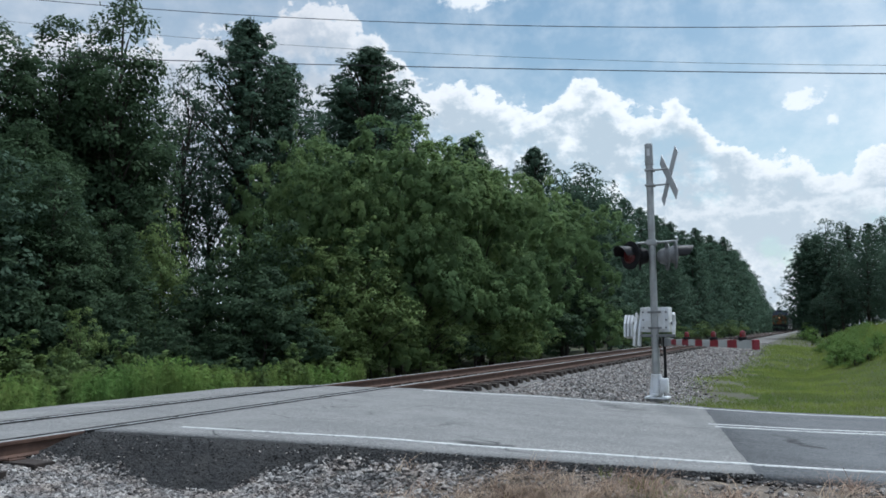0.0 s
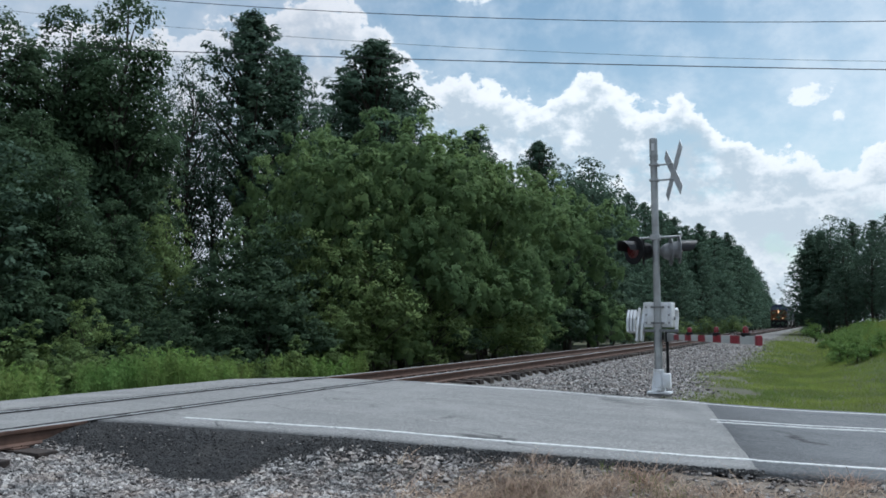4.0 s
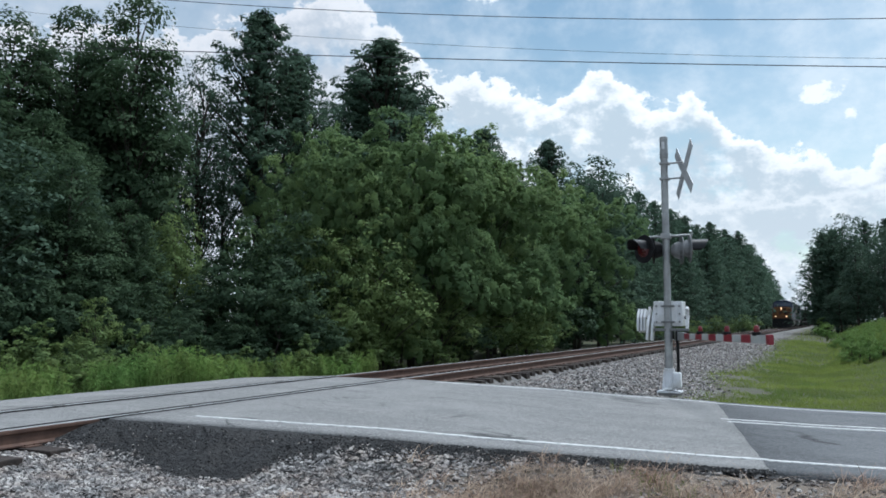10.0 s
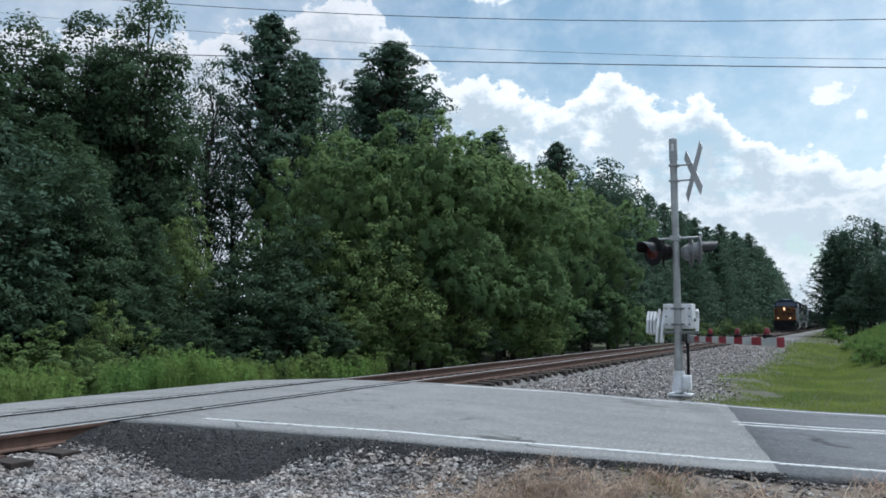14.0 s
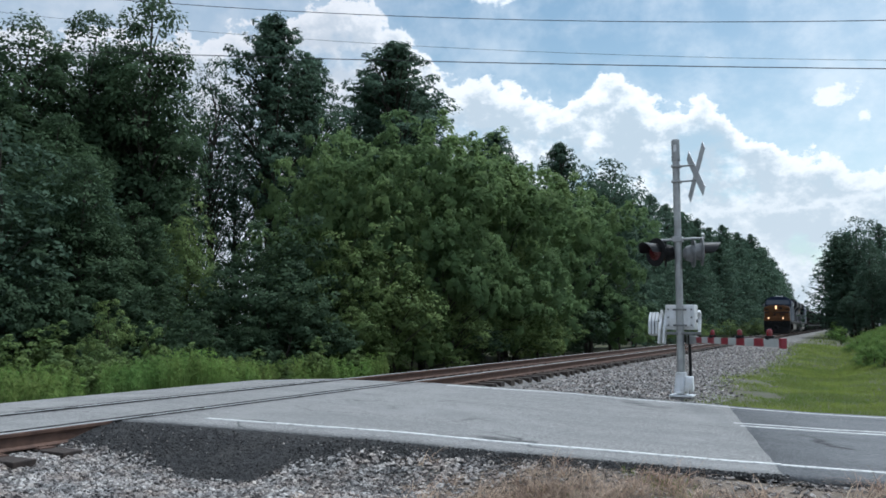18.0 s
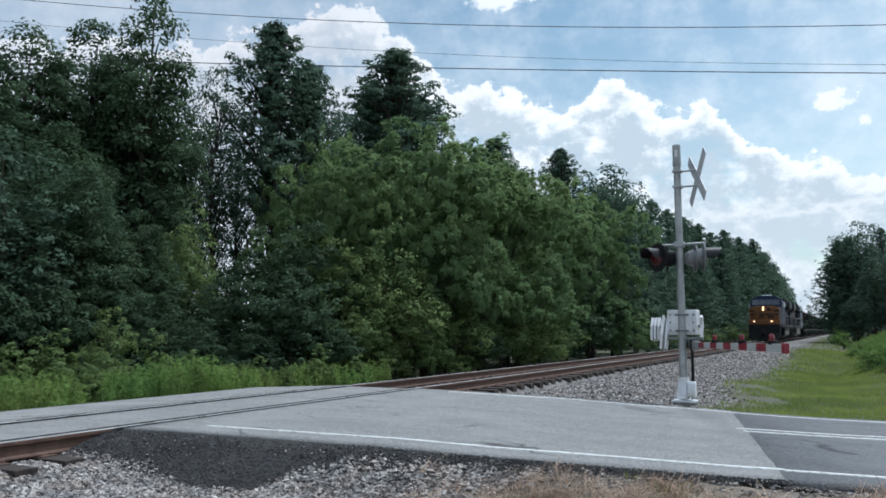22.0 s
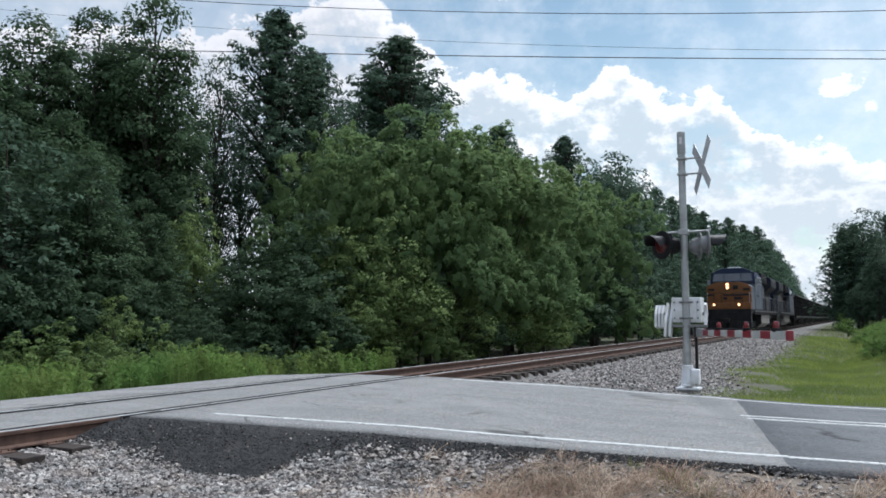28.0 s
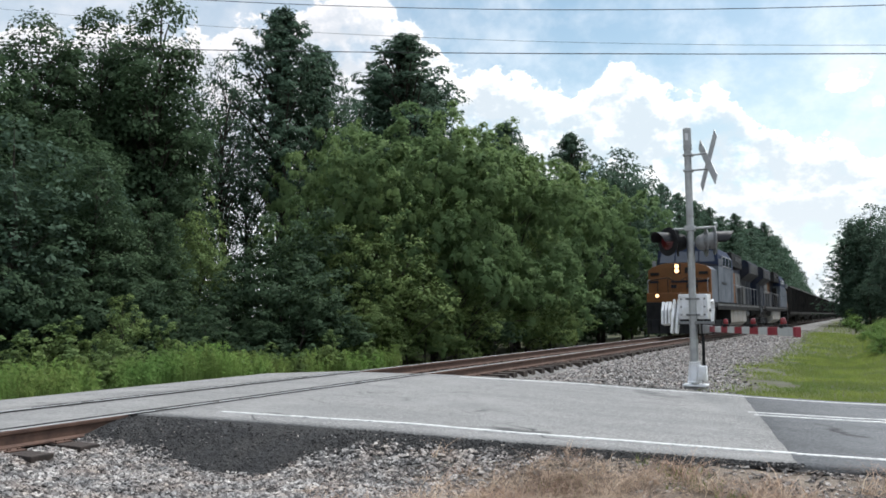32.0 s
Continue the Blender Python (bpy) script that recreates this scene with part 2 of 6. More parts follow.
M = {
    "asphalt_old": asphalt("asphalt_old", (0.125, 0.124, 0.122), (0.285, 0.28, 0.272), (0.13, 0.132, 0.133)),
    "asphalt_dark": asphalt("asphalt_dark", (0.075, 0.078, 0.083), (0.175, 0.18, 0.185), (0.07, 0.072, 0.077)),
    "asphalt_skirt": mat("asphalt_skirt", (0.026, 0.026, 0.027), (0.056, 0.056, 0.057), 12, 0.95, bump=0.05, bscale=24, c3=(0.05, 0.049, 0.048), s3=2.2, spec=0.2),
    "tar_crumb": mat("tar_crumb", (0.03, 0.03, 0.031), (0.05, 0.05, 0.05), 6, 0.95, isl=0.35, spec=0.2),
    "paint_line": mat("paint_line", (0.56, 0.56, 0.55), (0.26, 0.26, 0.255), 18, 0.8, bump=0.004, bscale=60, lo=0.48, hi=0.66),
    "ground": mat("ground", (0.10, 0.085, 0.055), (0.06, 0.075, 0.03), 1.5, 0.95, bump=0.05, bscale=9, c3=(0.05, 0.06, 0.022), s3=0.3),
    "turf": mat("turf", (0.06, 0.058, 0.04), (0.1, 0.092, 0.058), 0.6, 0.95, bump=0.02, bscale=12, c3=(0.07, 0.078, 0.04), s3=0.35),
    "dirt": mat("dirt", (0.14, 0.112, 0.088), (0.23, 0.19, 0.15), 3.5, 0.95, bump=0.04, bscale=14, c3=(0.12, 0.1, 0.08), s3=0.9),
    "soil": mat("soil", (0.07, 0.06, 0.05), (0.14, 0.12, 0.1), 4, 0.95, bump=0.05, bscale=16, c3=(0.06, 0.065, 0.035), s3=1.2),
    "gravel_bed": mat("gravel_bed", (0.05, 0.047, 0.044), (0.27, 0.26, 0.245), 18, 0.92, bump=0.06, bscale=18, c3=(0.13, 0.125, 0.115), s3=0.5),
    "stone": mat("stone", (0.115, 0.112, 0.112), (0.335, 0.315, 0.3), 5, 0.9, bump=0.01, bscale=40, isl=0.75, c3=(0.22, 0.185, 0.165), s3=4),
    "rail_top": mat("rail_top", (0.62, 0.62, 0.63), (0.5, 0.5, 0.505), 5, 0.34, 0.35),
    "rail_rust": mat("rail_rust", (0.064, 0.036, 0.027), (0.115, 0.066, 0.046), 8, 0.85, 0.1, bump=0.003, bscale=40),
    "tie_wood": mat("tie_wood", (0.022, 0.016, 0.013), (0.055, 0.039, 0.03), 9, 0.9, bump=0.01, bscale=22, rnd=0.35),
    "rubber_gap_black": mat("rubber_gap_black", (0.012, 0.012, 0.012), (0.022, 0.022, 0.022), 9, 0.95, spec=0.05),
    "galv": mat("galv", (0.32, 0.33, 0.335), (0.42, 0.43, 0.43), 7, 0.5, 0.55, bump=0.001, c3=(0.25, 0.25, 0.25), s3=2),
    "alu_white": mat("alu_white", (0.66, 0.67, 0.69), (0.55, 0.56, 0.58), 6, 0.5, 0.1, bump=0.001, c3=(0.5, 0.49, 0.47), s3=3),
    "base_white": mat("base_white", (0.8, 0.81, 0.84), (0.7, 0.71, 0.74), 6, 0.5, bump=0.001, c3=(0.6, 0.59, 0.57), s3=5),
    "concrete": mat("concrete", (0.16, 0.155, 0.15), (0.24, 0.235, 0.225), 14, 0.9, bump=0.004, bscale=50),
    "black_metal": mat("black_metal", (0.008, 0.008, 0.009), (0.015, 0.015, 0.016), 8, 0.6, spec=0.15),
    "sign_white": mat("sign_white", (0.5, 0.5, 0.52), (0.42, 0.42, 0.44), 6, 0.45),
    "red_stripe": mat("red_stripe", (0.24, 0.016, 0.03), (0.18, 0.012, 0.024), 6, 0.45),
    "white_stripe": mat("white_stripe", (0.44, 0.45, 0.44), (0.36, 0.37, 0.36), 6, 0.45),
    "red_lens": mat("red_lens", (0.03, 0.003, 0.005), (0.02, 0.002, 0.004), 6, 0.2, emit=(1, 0.03, 0.02), estr=0.006),
    "arm_lamp": mat("arm_lamp", (0.2, 0.012, 0.018), (0.09, 0.007, 0.01), 9, 0.25),
    "red_lit": mat("red_lit", (0.022, 0.002, 0.004), (0.015, 0.002, 0.003), 6, 0.3, emit=(1, 0.02, 0.05), estr=0.01),
    "galv_dull": mat("galv_dull", (0.15, 0.154, 0.158), (0.21, 0.215, 0.22), 7, 0.6, 0.4, c3=(0.14, 0.14, 0.14), s3=3),
    "black_sheen": mat("black_sheen", (0.008, 0.008, 0.009), (0.014, 0.014, 0.016), 8, 0.42, spec=0.3),
    "loco_orange": mat("loco_orange", (0.19, 0.085, 0.034), (0.14, 0.06, 0.027), 2.5, 0.5, c3=(0.14, 0.07, 0.03), s3=1.1, bump=0.002, spec=0.12),
    "loco_blue": mat("loco_blue", (0.01, 0.013, 0.024), (0.016, 0.02, 0.034), 2.5, 0.55, c3=(0.03, 0.028, 0.03), s3=0.8, bump=0.002, spec=0.12),
    "loco_cab": None,
    "loco_grey": mat("loco_grey", (0.16, 0.165, 0.17), (0.11, 0.11, 0.11), 2, 0.6, c3=(0.08, 0.075, 0.07), s3=0.8, spec=0.12),
    # pale base colour stands in for light reflected off the tank
    "loco_tank": mat("loco_tank", (0.34, 0.33, 0.31), (0.25, 0.24, 0.22), 2, 0.7, c3=(0.25, 0.22, 0.19), s3=1.0, spec=0.12),
    "loco_white": mat("loco_white", (0.28, 0.28, 0.29), (0.2, 0.2, 0.21), 4, 0.65, spec=0.12),
    "loco_dark": mat("loco_dark", (0.011, 0.011, 0.013), (0.02, 0.02, 0.021), 3, 0.75, c3=(0.032, 0.029, 0.027), s3=1.0, spec=0.12),
    "dark_glass": mat("dark_glass", (0.02, 0.028, 0.05), (0.025, 0.035, 0.06), 2, 0.05, spec=0.8),
    "lamp_warm": mat("lamp_warm", (0.9, 0.8, 0.6), (0.9, 0.8, 0.6), 2, 0.3, emit=(1.0, 0.48, 0.2), estr=2.4),
    "wheel": mat("wheel", (0.06, 0.05, 0.045), (0.11, 0.09, 0.08), 6, 0.6, 0.5),
    "wagon_black": mat("wagon_black", (0.012, 0.012, 0.013), (0.03, 0.029, 0.028), 1.5, 0.75, c3=(0.045, 0.04, 0.036), s3=0.6, bump=0.004, spec=0.12),
    "wagon_edge": mat("wagon_edge", (0.08, 0.08, 0.08), (0.14, 0.135, 0.13), 2, 0.7, spec=0.12),
    "coal": mat("coal", (0.012, 0.012, 0.012), (0.03, 0.03, 0.03), 6, 0.8, bump=0.06, bscale=8, spec=0.12),
    "wire": mat("wire", (0.02, 0.02, 0.022), (0.035, 0.035, 0.035), 3, 0.6),
    "bark": mat("bark", (0.026, 0.021, 0.017), (0.06, 0.05, 0.04), 5, 0.95, bump=0.03, bscale=14),
}


def two_tone(name, low, high, z):
    """Paint with one colour below height z and another above, on the thing's own height."""
    m = mat(name, low, tuple(0.8 * c for c in low), 2.5, 0.72, bump=0.002, spec=0.12, c3=tuple(0.6 * c for c in low), s3=0.9)
    n, l = m.node_tree.nodes, m.node_tree.links
    tc, sep, ramp, mix = n.new("ShaderNodeTexCoord"), n.new("ShaderNodeSeparateXYZ"), n.new("ShaderNodeMath"), n.new("ShaderNodeMix")
    l.new(tc.outputs["Object"], sep.inputs[0])
    l.new(sep.outputs[2], ramp.inputs[0])
    ramp.operation, ramp.inputs[1].default_value = "GREATER_THAN", z
    mix.data_type = "RGBA"
    p = n["Principled BSDF"]
    l.new(ramp.outputs[0], mix.inputs[0])
    l.new(p.inputs["Base Color"].links[0].from_socket, mix.inputs[6])
    mix.inputs[7].default_value = (*high, 1)
    l.new(mix.outputs[2], p.inputs["Base Color"])
    return m


M["loco_cab"] = two_tone("loco_cab", (0.14, 0.155, 0.18), (0.016, 0.024, 0.05), 3.5)
LEAF = {
    "hardwood": mat("leaf_hardwood", (0.046, 0.078, 0.045), (0.076, 0.118, 0.06), 0.45, 0.6, isl=0.1, trans=0.4, spec=0.05, c3=(0.06, 0.1, 0.048), s3=0.2),
    # second broadleaf green for far and filling trees, toned to stand in for shade
    "wood_tone": mat("leaf_wood_tone", (0.056, 0.094, 0.064), (0.08, 0.124, 0.082), 0.4, 0.6, isl=0.1, trans=0.38, spec=0.05),
    # dark leaf tone stands in for the shade at the wood's foot
    "bush": mat("leaf_bush", (0.048, 0.08, 0.048), (0.068, 0.106, 0.056), 0.6, 0.6, isl=0.1, trans=0.4, spec=0.05),
    "pine": mat("leaf_pine", (0.064, 0.108, 0.076), (0.09, 0.14, 0.09), 0.6, 0.65, isl=0.18, trans=0.38, spec=0.05),
    "willow": mat("leaf_willow", (0.126, 0.2, 0.092), (0.198, 0.272, 0.102), 0.3, 0.6, isl=0.06, trans=0.48, spec=0.04, c3=(0.115, 0.185, 0.086), s3=0.16),
    "shrub": mat("leaf_shrub", (0.115, 0.17, 0.065), (0.165, 0.22, 0.075), 0.8, 0.6, isl=0.2, trans=0.35, spec=0.06),
    "weed": mat("leaf_weed", (0.115, 0.21, 0.06), (0.18, 0.285, 0.075), 0.5, 0.6, isl=0.2, trans=0.5, spec=0.06, c3=(0.13, 0.16, 0.05), s3=0.4),
    "grass": mat("leaf_grass", (0.14, 0.2, 0.052), (0.265, 0.325, 0.07), 0.5, 0.6, isl=0.15, trans=0.5, spec=0.06, c3=(0.16, 0.2, 0.055), s3=0.9, lo=0.4, hi=0.62),
    "dry": mat("leaf_dry", (0.33, 0.25, 0.195), (0.54, 0.435, 0.34), 1.5, 0.85, isl=0.4, trans=0.3, spec=0.06, c3=(0.3, 0.19, 0.14), s3=0.8),
}


# ---- building blocks ----
def finish(bm, name, material, smooth=False):
    me = bpy.data.meshes.new(name)
    bm.to_mesh(me)
    bm.free()
    for q in (material if isinstance(material, (list, tuple)) else [material]):
        me.materials.append(q)
    if smooth:
        me.shade_smooth()
    return me


def part(name, bm, material, parent=None, label="", at=None, smooth=False):
    """Links a bmesh (or a finished mesh) as one object, under parent where one is given."""
    me = bm if isinstance(bm, bpy.types.Mesh) else finish(bm, name, material, smooth)
    ob = new(name, me)
    if parent is not None:
        ob.parent = parent
    if at is not None:
        ob.matrix_basis = at
    if label:
        tagged(ob, label)
    return ob


def thing(name, label, category, at=None, group="", kind=""):
    e = new(name)
    e.empty_display_size = 0.2
    if at is not None:
        e.matrix_basis = at
    return tagged(e, label, category, group, kind)


def box(bm, lo, hi, bevel=0.0, m=None):
    """A box between two corners, its edges rounded by bevel."""
    lo, hi = Vector(lo), Vector(hi)
    r = bmesh.ops.create_cube(bm, size=1.0)
    vs = r["verts"]
    bmesh.ops.scale(bm, vec=hi - lo, verts=vs)
    bmesh.ops.translate(bm, vec=(lo + hi) / 2, verts=vs)
    if m is not None:
        bmesh.ops.transform(bm, matrix=m, verts=vs)
    if bevel:
        es = list({e for v in vs for e in v.link_edges})
        bmesh.ops.bevel(bm, geom=es, offset=bevel, segments=2, affect="EDGES", profile=0.6)
    return bm


def rod(bm, a, b, r, r2=None, seg=10, caps=True):
    """A round bar from a to b."""
    a, b = Vector(a), Vector(b)
    d = b - a
    q = bmesh.ops.create_cone(bm, cap_ends=caps, segments=seg, radius1=r, radius2=r if r2 is None else r2, depth=d.length)
    m = Matrix.Translation((a + b) / 2) @ d.to_track_quat("Z", "Y").to_matrix().to_4x4()
    bmesh.ops.transform(bm, matrix=m, verts=q["verts"])
    return bm


def lathe(bm, profile, seg=20, m=None):
    """Turns (radius, height) pairs round z."""
    rings = []
    for r, z in profile:
        rings.append([bm.verts.new((r * math.cos(i * math.tau / seg), r * math.sin(i * math.tau / seg), z)) for i in range(seg)])
    for p, q in zip(rings, rings[1:]):
        for i in range(seg):
            bm.faces.new((p[i], p[(i + 1) % seg], q[(i + 1) % seg], q[i]))
    bm.faces.new(rings[0][::-1])
    bm.faces.new(rings[-1])
    if m is not None:
        bmesh.ops.transform(bm, matrix=m, verts=[v for g in rings for v in g])
    return bm


def prism(bm, outline, lo, hi, axis="x", bevel=0.0):
    """Extrudes an outline (pairs in the other two axes) from lo to hi along axis."""
    def put(u, v, w):
        return {"x": (w, u, v), "y": (u, w, v), "z": (u, v, w)}[axis]
    a = [bm.verts.new(put(u, v, lo)) for u, v in outline]
    b = [bm.verts.new(put(u, v, hi)) for u, v in outline]
    k = len(outline)
    fs = [bm.faces.new(a[::-1]), bm.faces.new(b)]
    for i in range(k):
        fs.append(bm.faces.new((a[i], a[(i + 1) % k], b[(i + 1) % k], b[i])))
    bmesh.ops.recalc_face_normals(bm, faces=fs)
    if bevel:
        bmesh.ops.bevel(bm, geom=list({e for f in fs for e in f.edges}), offset=bevel, segments=2, affect="EDGES", profile=0.6)
    return bm


def mesh_np(name, verts, faces, material, smooth=False, normals=None):
    """A mesh from arrays: verts (n, 3) and faces (m, 3 or 4), with shading normals if given."""
    me = bpy.data.meshes.new(name)
    verts, faces = np.asarray(verts, np.float32), np.asarray(faces, np.int32)
    k = faces.shape[1]
    me.vertices.add(len(verts))
    me.vertices.foreach_set("co", verts.ravel())
    me.loops.add(faces.size)
    me.loops.foreach_set("vertex_index", faces.ravel())
    me.polygons.add(len(faces))
    me.polygons.foreach_set("loop_start", np.arange(0, faces.size, k, dtype=np.int32))
    me.update(calc_edges=True)
    for q in (material if isinstance(material, (list, tuple)) else [material]):
        me.materials.append(q)
    if normals is not None:
        me.normals_split_custom_set_from_vertices(normals.tolist())
    if smooth:
        me.shade_smooth()
    return me


def sstep(x, a, b):
    t = np.clip((np.asarray(x, float) - a) / (b - a), 0, 1)
    return t * t * (3 - 2 * t)


# ---- ground ----
NE = 0.5          # asphalt past the near edge line


def road_z(x):
    """Height of the road along its length: a hump over the rails."""
    return EYE - np.interp(x, [-60, -30, -16, -11.5, -10.1, -8.7, -6.8, -4.2, -3.2, -2, -1, 0, 3, 60],
                           [2.3, 2.2, 1.75, 1.2, 1.068, 1.042, 1.045, 1.122, 1.175, 1.22, 1.262, 1.282, 1.29, 1.35])


def near_line(x):
    return np.interp(x, [-60, -10, -6.8, -0.63, 2, 60], [2, 6.1, 6.75, 7.97, 8.25, 10])


def far_line(x):
    return np.interp(x, [-60, -10, -6.6, -1.65, 2, 60], [11, 12.4, 12.5, 12.8, 12.85, 15])


def lumps(x, y, s, seed=0.0):
    return (np.sin(x * s * 1.3 + seed) * np.cos(y * s * 1.1 + seed * 2) + 0.5 * np.sin(x * s * 2.7 + y * s * 1.9 + seed * 3) + 0.3 * np.cos(x * s * 5.1 - y * s * 4.3 + seed))


def ground_z(x, y):
    x, y = np.asarray(x, float), np.asarray(y, float)
    d = np.abs(x - TX)
    bal = np.interp(d, [0, 0.95, 1.25, 1.5, 2.9, 3.6], [0.25, 0.26, 0.235, 0.17, 0.02, 0.0])
    # this side of the road
    near = 0.03 + bal * 0.9 + 0.02 * lumps(x, y, 0.9)
    near = near + 0.1 * sstep(x, -4, 0) * sstep(y, 5.0, 7.5)
    # beyond the road: the gravel strip right of the track, a ditch and the bank
    strip = np.interp(x, [-9.4, -6.8, -6.55, -5.4, -2.4, -1.2, 0, 1.5, 4, 9, 30], [0.25, 0.25, 0.12, 0.17, 0.2, 0.1, 0.08, 0.12, 0.15, 0.15, 0.3])
    bank = np.interp(x, [-3.4, -1.6, -0.5, 0.6, 2.2, 4.8, 12, 40], [0.2, 0.12, -0.02, 0.42, 1.12, 1.52, 1.75, 1.9])
    w = sstep(y, 17, 30)
    right = strip * (1 - w) + bank * w + 0.012 * lumps(x, y, 0.6) * sstep(x, -2.5, -1)
    left = np.interp(x, [-80, -30, -14, -11.2, -9.38], [-0.5, -0.4, -0.25, 0.0, 0.26]) + 0.04 * lumps(x, y, 0.5) * sstep(-x, 11, 12)
    far = np.where(x < TX - 1.45, left, right)
    near = np.where(x < TX - 1.45, left, near)
    yn, yf = near_line(x) - NE, far_line(x) + 0.3
    z = np.where(y < (yn + yf) / 2, near, far)
    # meet the road's edges
    out = np.maximum(yn - y, y - yf)
    k = sstep(out, 0.0, 1.0)
    z = (road_z(x) - 0.03) * (1 - k) + z * k
    z = np.where(out < 0.12, road_z(x) - 0.07, z)
    return z


def axis(parts):
    return np.unique(np.round(np.concatenate([np.arange(a, b, s) for a, b, s in parts]), 3))


def grid_mesh(name, xs, ys, fn, material, smooth=True):
    X, Y = np.meshgrid(xs, ys, indexing="ij")
    Z = fn(X, Y)
    v = np.stack([X, Y, Z], -1).reshape(-1, 3)
    i = np.arange(len(xs) - 1)[:, None] * len(ys) + np.arange(len(ys) - 1)[None]
    f = np.stack([i, i + len(ys), i + len(ys) + 1, i + 1], -1).reshape(-1, 4)
    return mesh_np(name, v, f, material, smooth)


def build_ground():
    xs = axis([(-1600, -100, 150), (-100, -30, 10), (-30, -12, 0.8), (-12, 4, 0.2), (4, 20, 0.8), (20, 100, 10), (100, 1601, 150)])
    ys = axis([(-400, -40, 60), (-40, 0, 4), (0, 18, 0.2), (18, 42, 0.25), (42, 60, 0.6), (60, 200, 4), (200, 400, 20), (400, 2401, 200)])
    me = grid_mesh("ground", xs, ys, ground_z, [M["ground"], M["gravel_bed"], M["dirt"], M["turf"], M["soil"]])
    # gravel where the ballast and the strip beside the track lie
    c = np.empty(len(me.polygons) * 3)
    me.polygons.foreach_get("center", c)
    c = c.reshape(-1, 3)
    x, y = c[:, 0], c[:, 1]
    edge = np.where(y > 12, np.interp(y, [12, 16, 21, 27, 34, 75, 160], [-1.9, -2.3, -2.9, -2.4, -2.6, -4.0, -5.2]), np.interp(y, [0, 3, 5, 7, 8], [-4.3, -4.0, -3.4, -2.6, -1.6]))
    edge = edge + 0.25 * np.sin(y * 1.7) + 0.15 * np.sin(y * 4.1 + x)
    g = (x < edge) & (x > TX - 2.9)
    bare = (x >= edge) & (x < edge + 0.35 + 0.4 * lumps(x, y, 0.9, 4.0)) & (y > 12) & (y < 60)
    bare |= (lumps(x, y, 0.8, 6.0) > 0.62) & (x < edge + 2.2) & (x > edge) & (y > 12) & (y < 40)
    me.polygons.foreach_set("material_index", np.where(g, 1, np.where(bare, 4, 0) + np.where(bare, 0, 1) * np.where((y < 8.5) & (x > -8), 2, np.where((y > far_line(x) + 0.75) & (x > -8) & (y < 140), 3, np.where((y > 12) & (x > -8) & (y < 14.5), 2, 0)))).astype(np.int32))
    return part("ground", me, None)


tagged(build_ground(), "grassy earth with grey gravel beside the railway track", "ground", kind="structure")


def road_piece(name, left, right, lift, material, label, lo=lambda x: near_line(x) - NE, hi=lambda x: far_line(x) + 0.3, nx=24, skirt=0.07, cat="road"):
    """A piece of road between the edges lo(x) and hi(x); its ends left and right are x, or (x at the near edge, x at the far edge)."""
    k = 25
    la, lb = left if isinstance(left, tuple) else (left, left)
    ra, rb = right if isinstance(right, tuple) else (right, right)
    wob = random.Random(name)
    jag = [(wob.uniform(-0.008, 0.008), wob.uniform(-0.008, 0.008)) for _ in range(k)]
    v, f = [], []
    for i in range(nx + 1):
        for j in range(k):
            u = j / (k - 1)
            a, b = la + (lb - la) * u, ra + (rb - ra) * u
            if la != lb:
                a += jag[j][0]
            if ra != rb:
                b += jag[j][1]
            x = a + (b - a) * i / nx
            v.append((x, lo(x) + (hi(x) - lo(x)) * u, road_z(x) + lift + 0.02 * (1 - (2 * u - 1) ** 2) * sstep(x, -6.5, -2)))
    top = len(v)
    v += [(x, y, z - skirt) for x, y, z in v]
    for i in range(nx):
        for j in range(k - 1):
            a = i * k + j
            f.append((a, a + k, a + k + 1, a + 1))
        for j, flip in ((0, 0), (k - 1, 1)):
            a = i * k + j
            q = (a, a + top, a + k + top, a + k)
            f.append(q[::-1] if flip else q)
    for j in range(k - 1):
        a, b = j, nx * k + j
        f.append((a, a + 1, a + 1 + top, a + top))
        f.append((b, b + top, b + 1 + top, b + 1))
    return tagged(part(name, mesh_np(name, v, f, material, False), None), label, cat, kind="structure")


R1, R2 = TX - 0.7525, TX + 0.7525      # the two rails
road_piece("road_1", -60, R1 - 0.1, 0.0, M["asphalt_old"], "weathered light grey asphalt road falling away beyond the rails", lo=lambda x: near_line(x) - 1.6, hi=lambda x: far_line(x) + 0.5)
road_piece("road_2", R1 + 0.132, R2 - 0.132, -0.004, M["asphalt_old"], "worn grey asphalt filling between the two rails", lo=lambda x: near_line(x) - 2.6, nx=6)
road_piece("road_3", R2 + 0.1, (-0.55, -1.72), 0.0, M["asphalt_old"], "light grey asphalt road over the level crossing", nx=30)
road_piece("road_4", (-0.9, -2.1), 60, -0.007, M["asphalt_dark"], "older dark grey asphalt road with faded lines", nx=40)


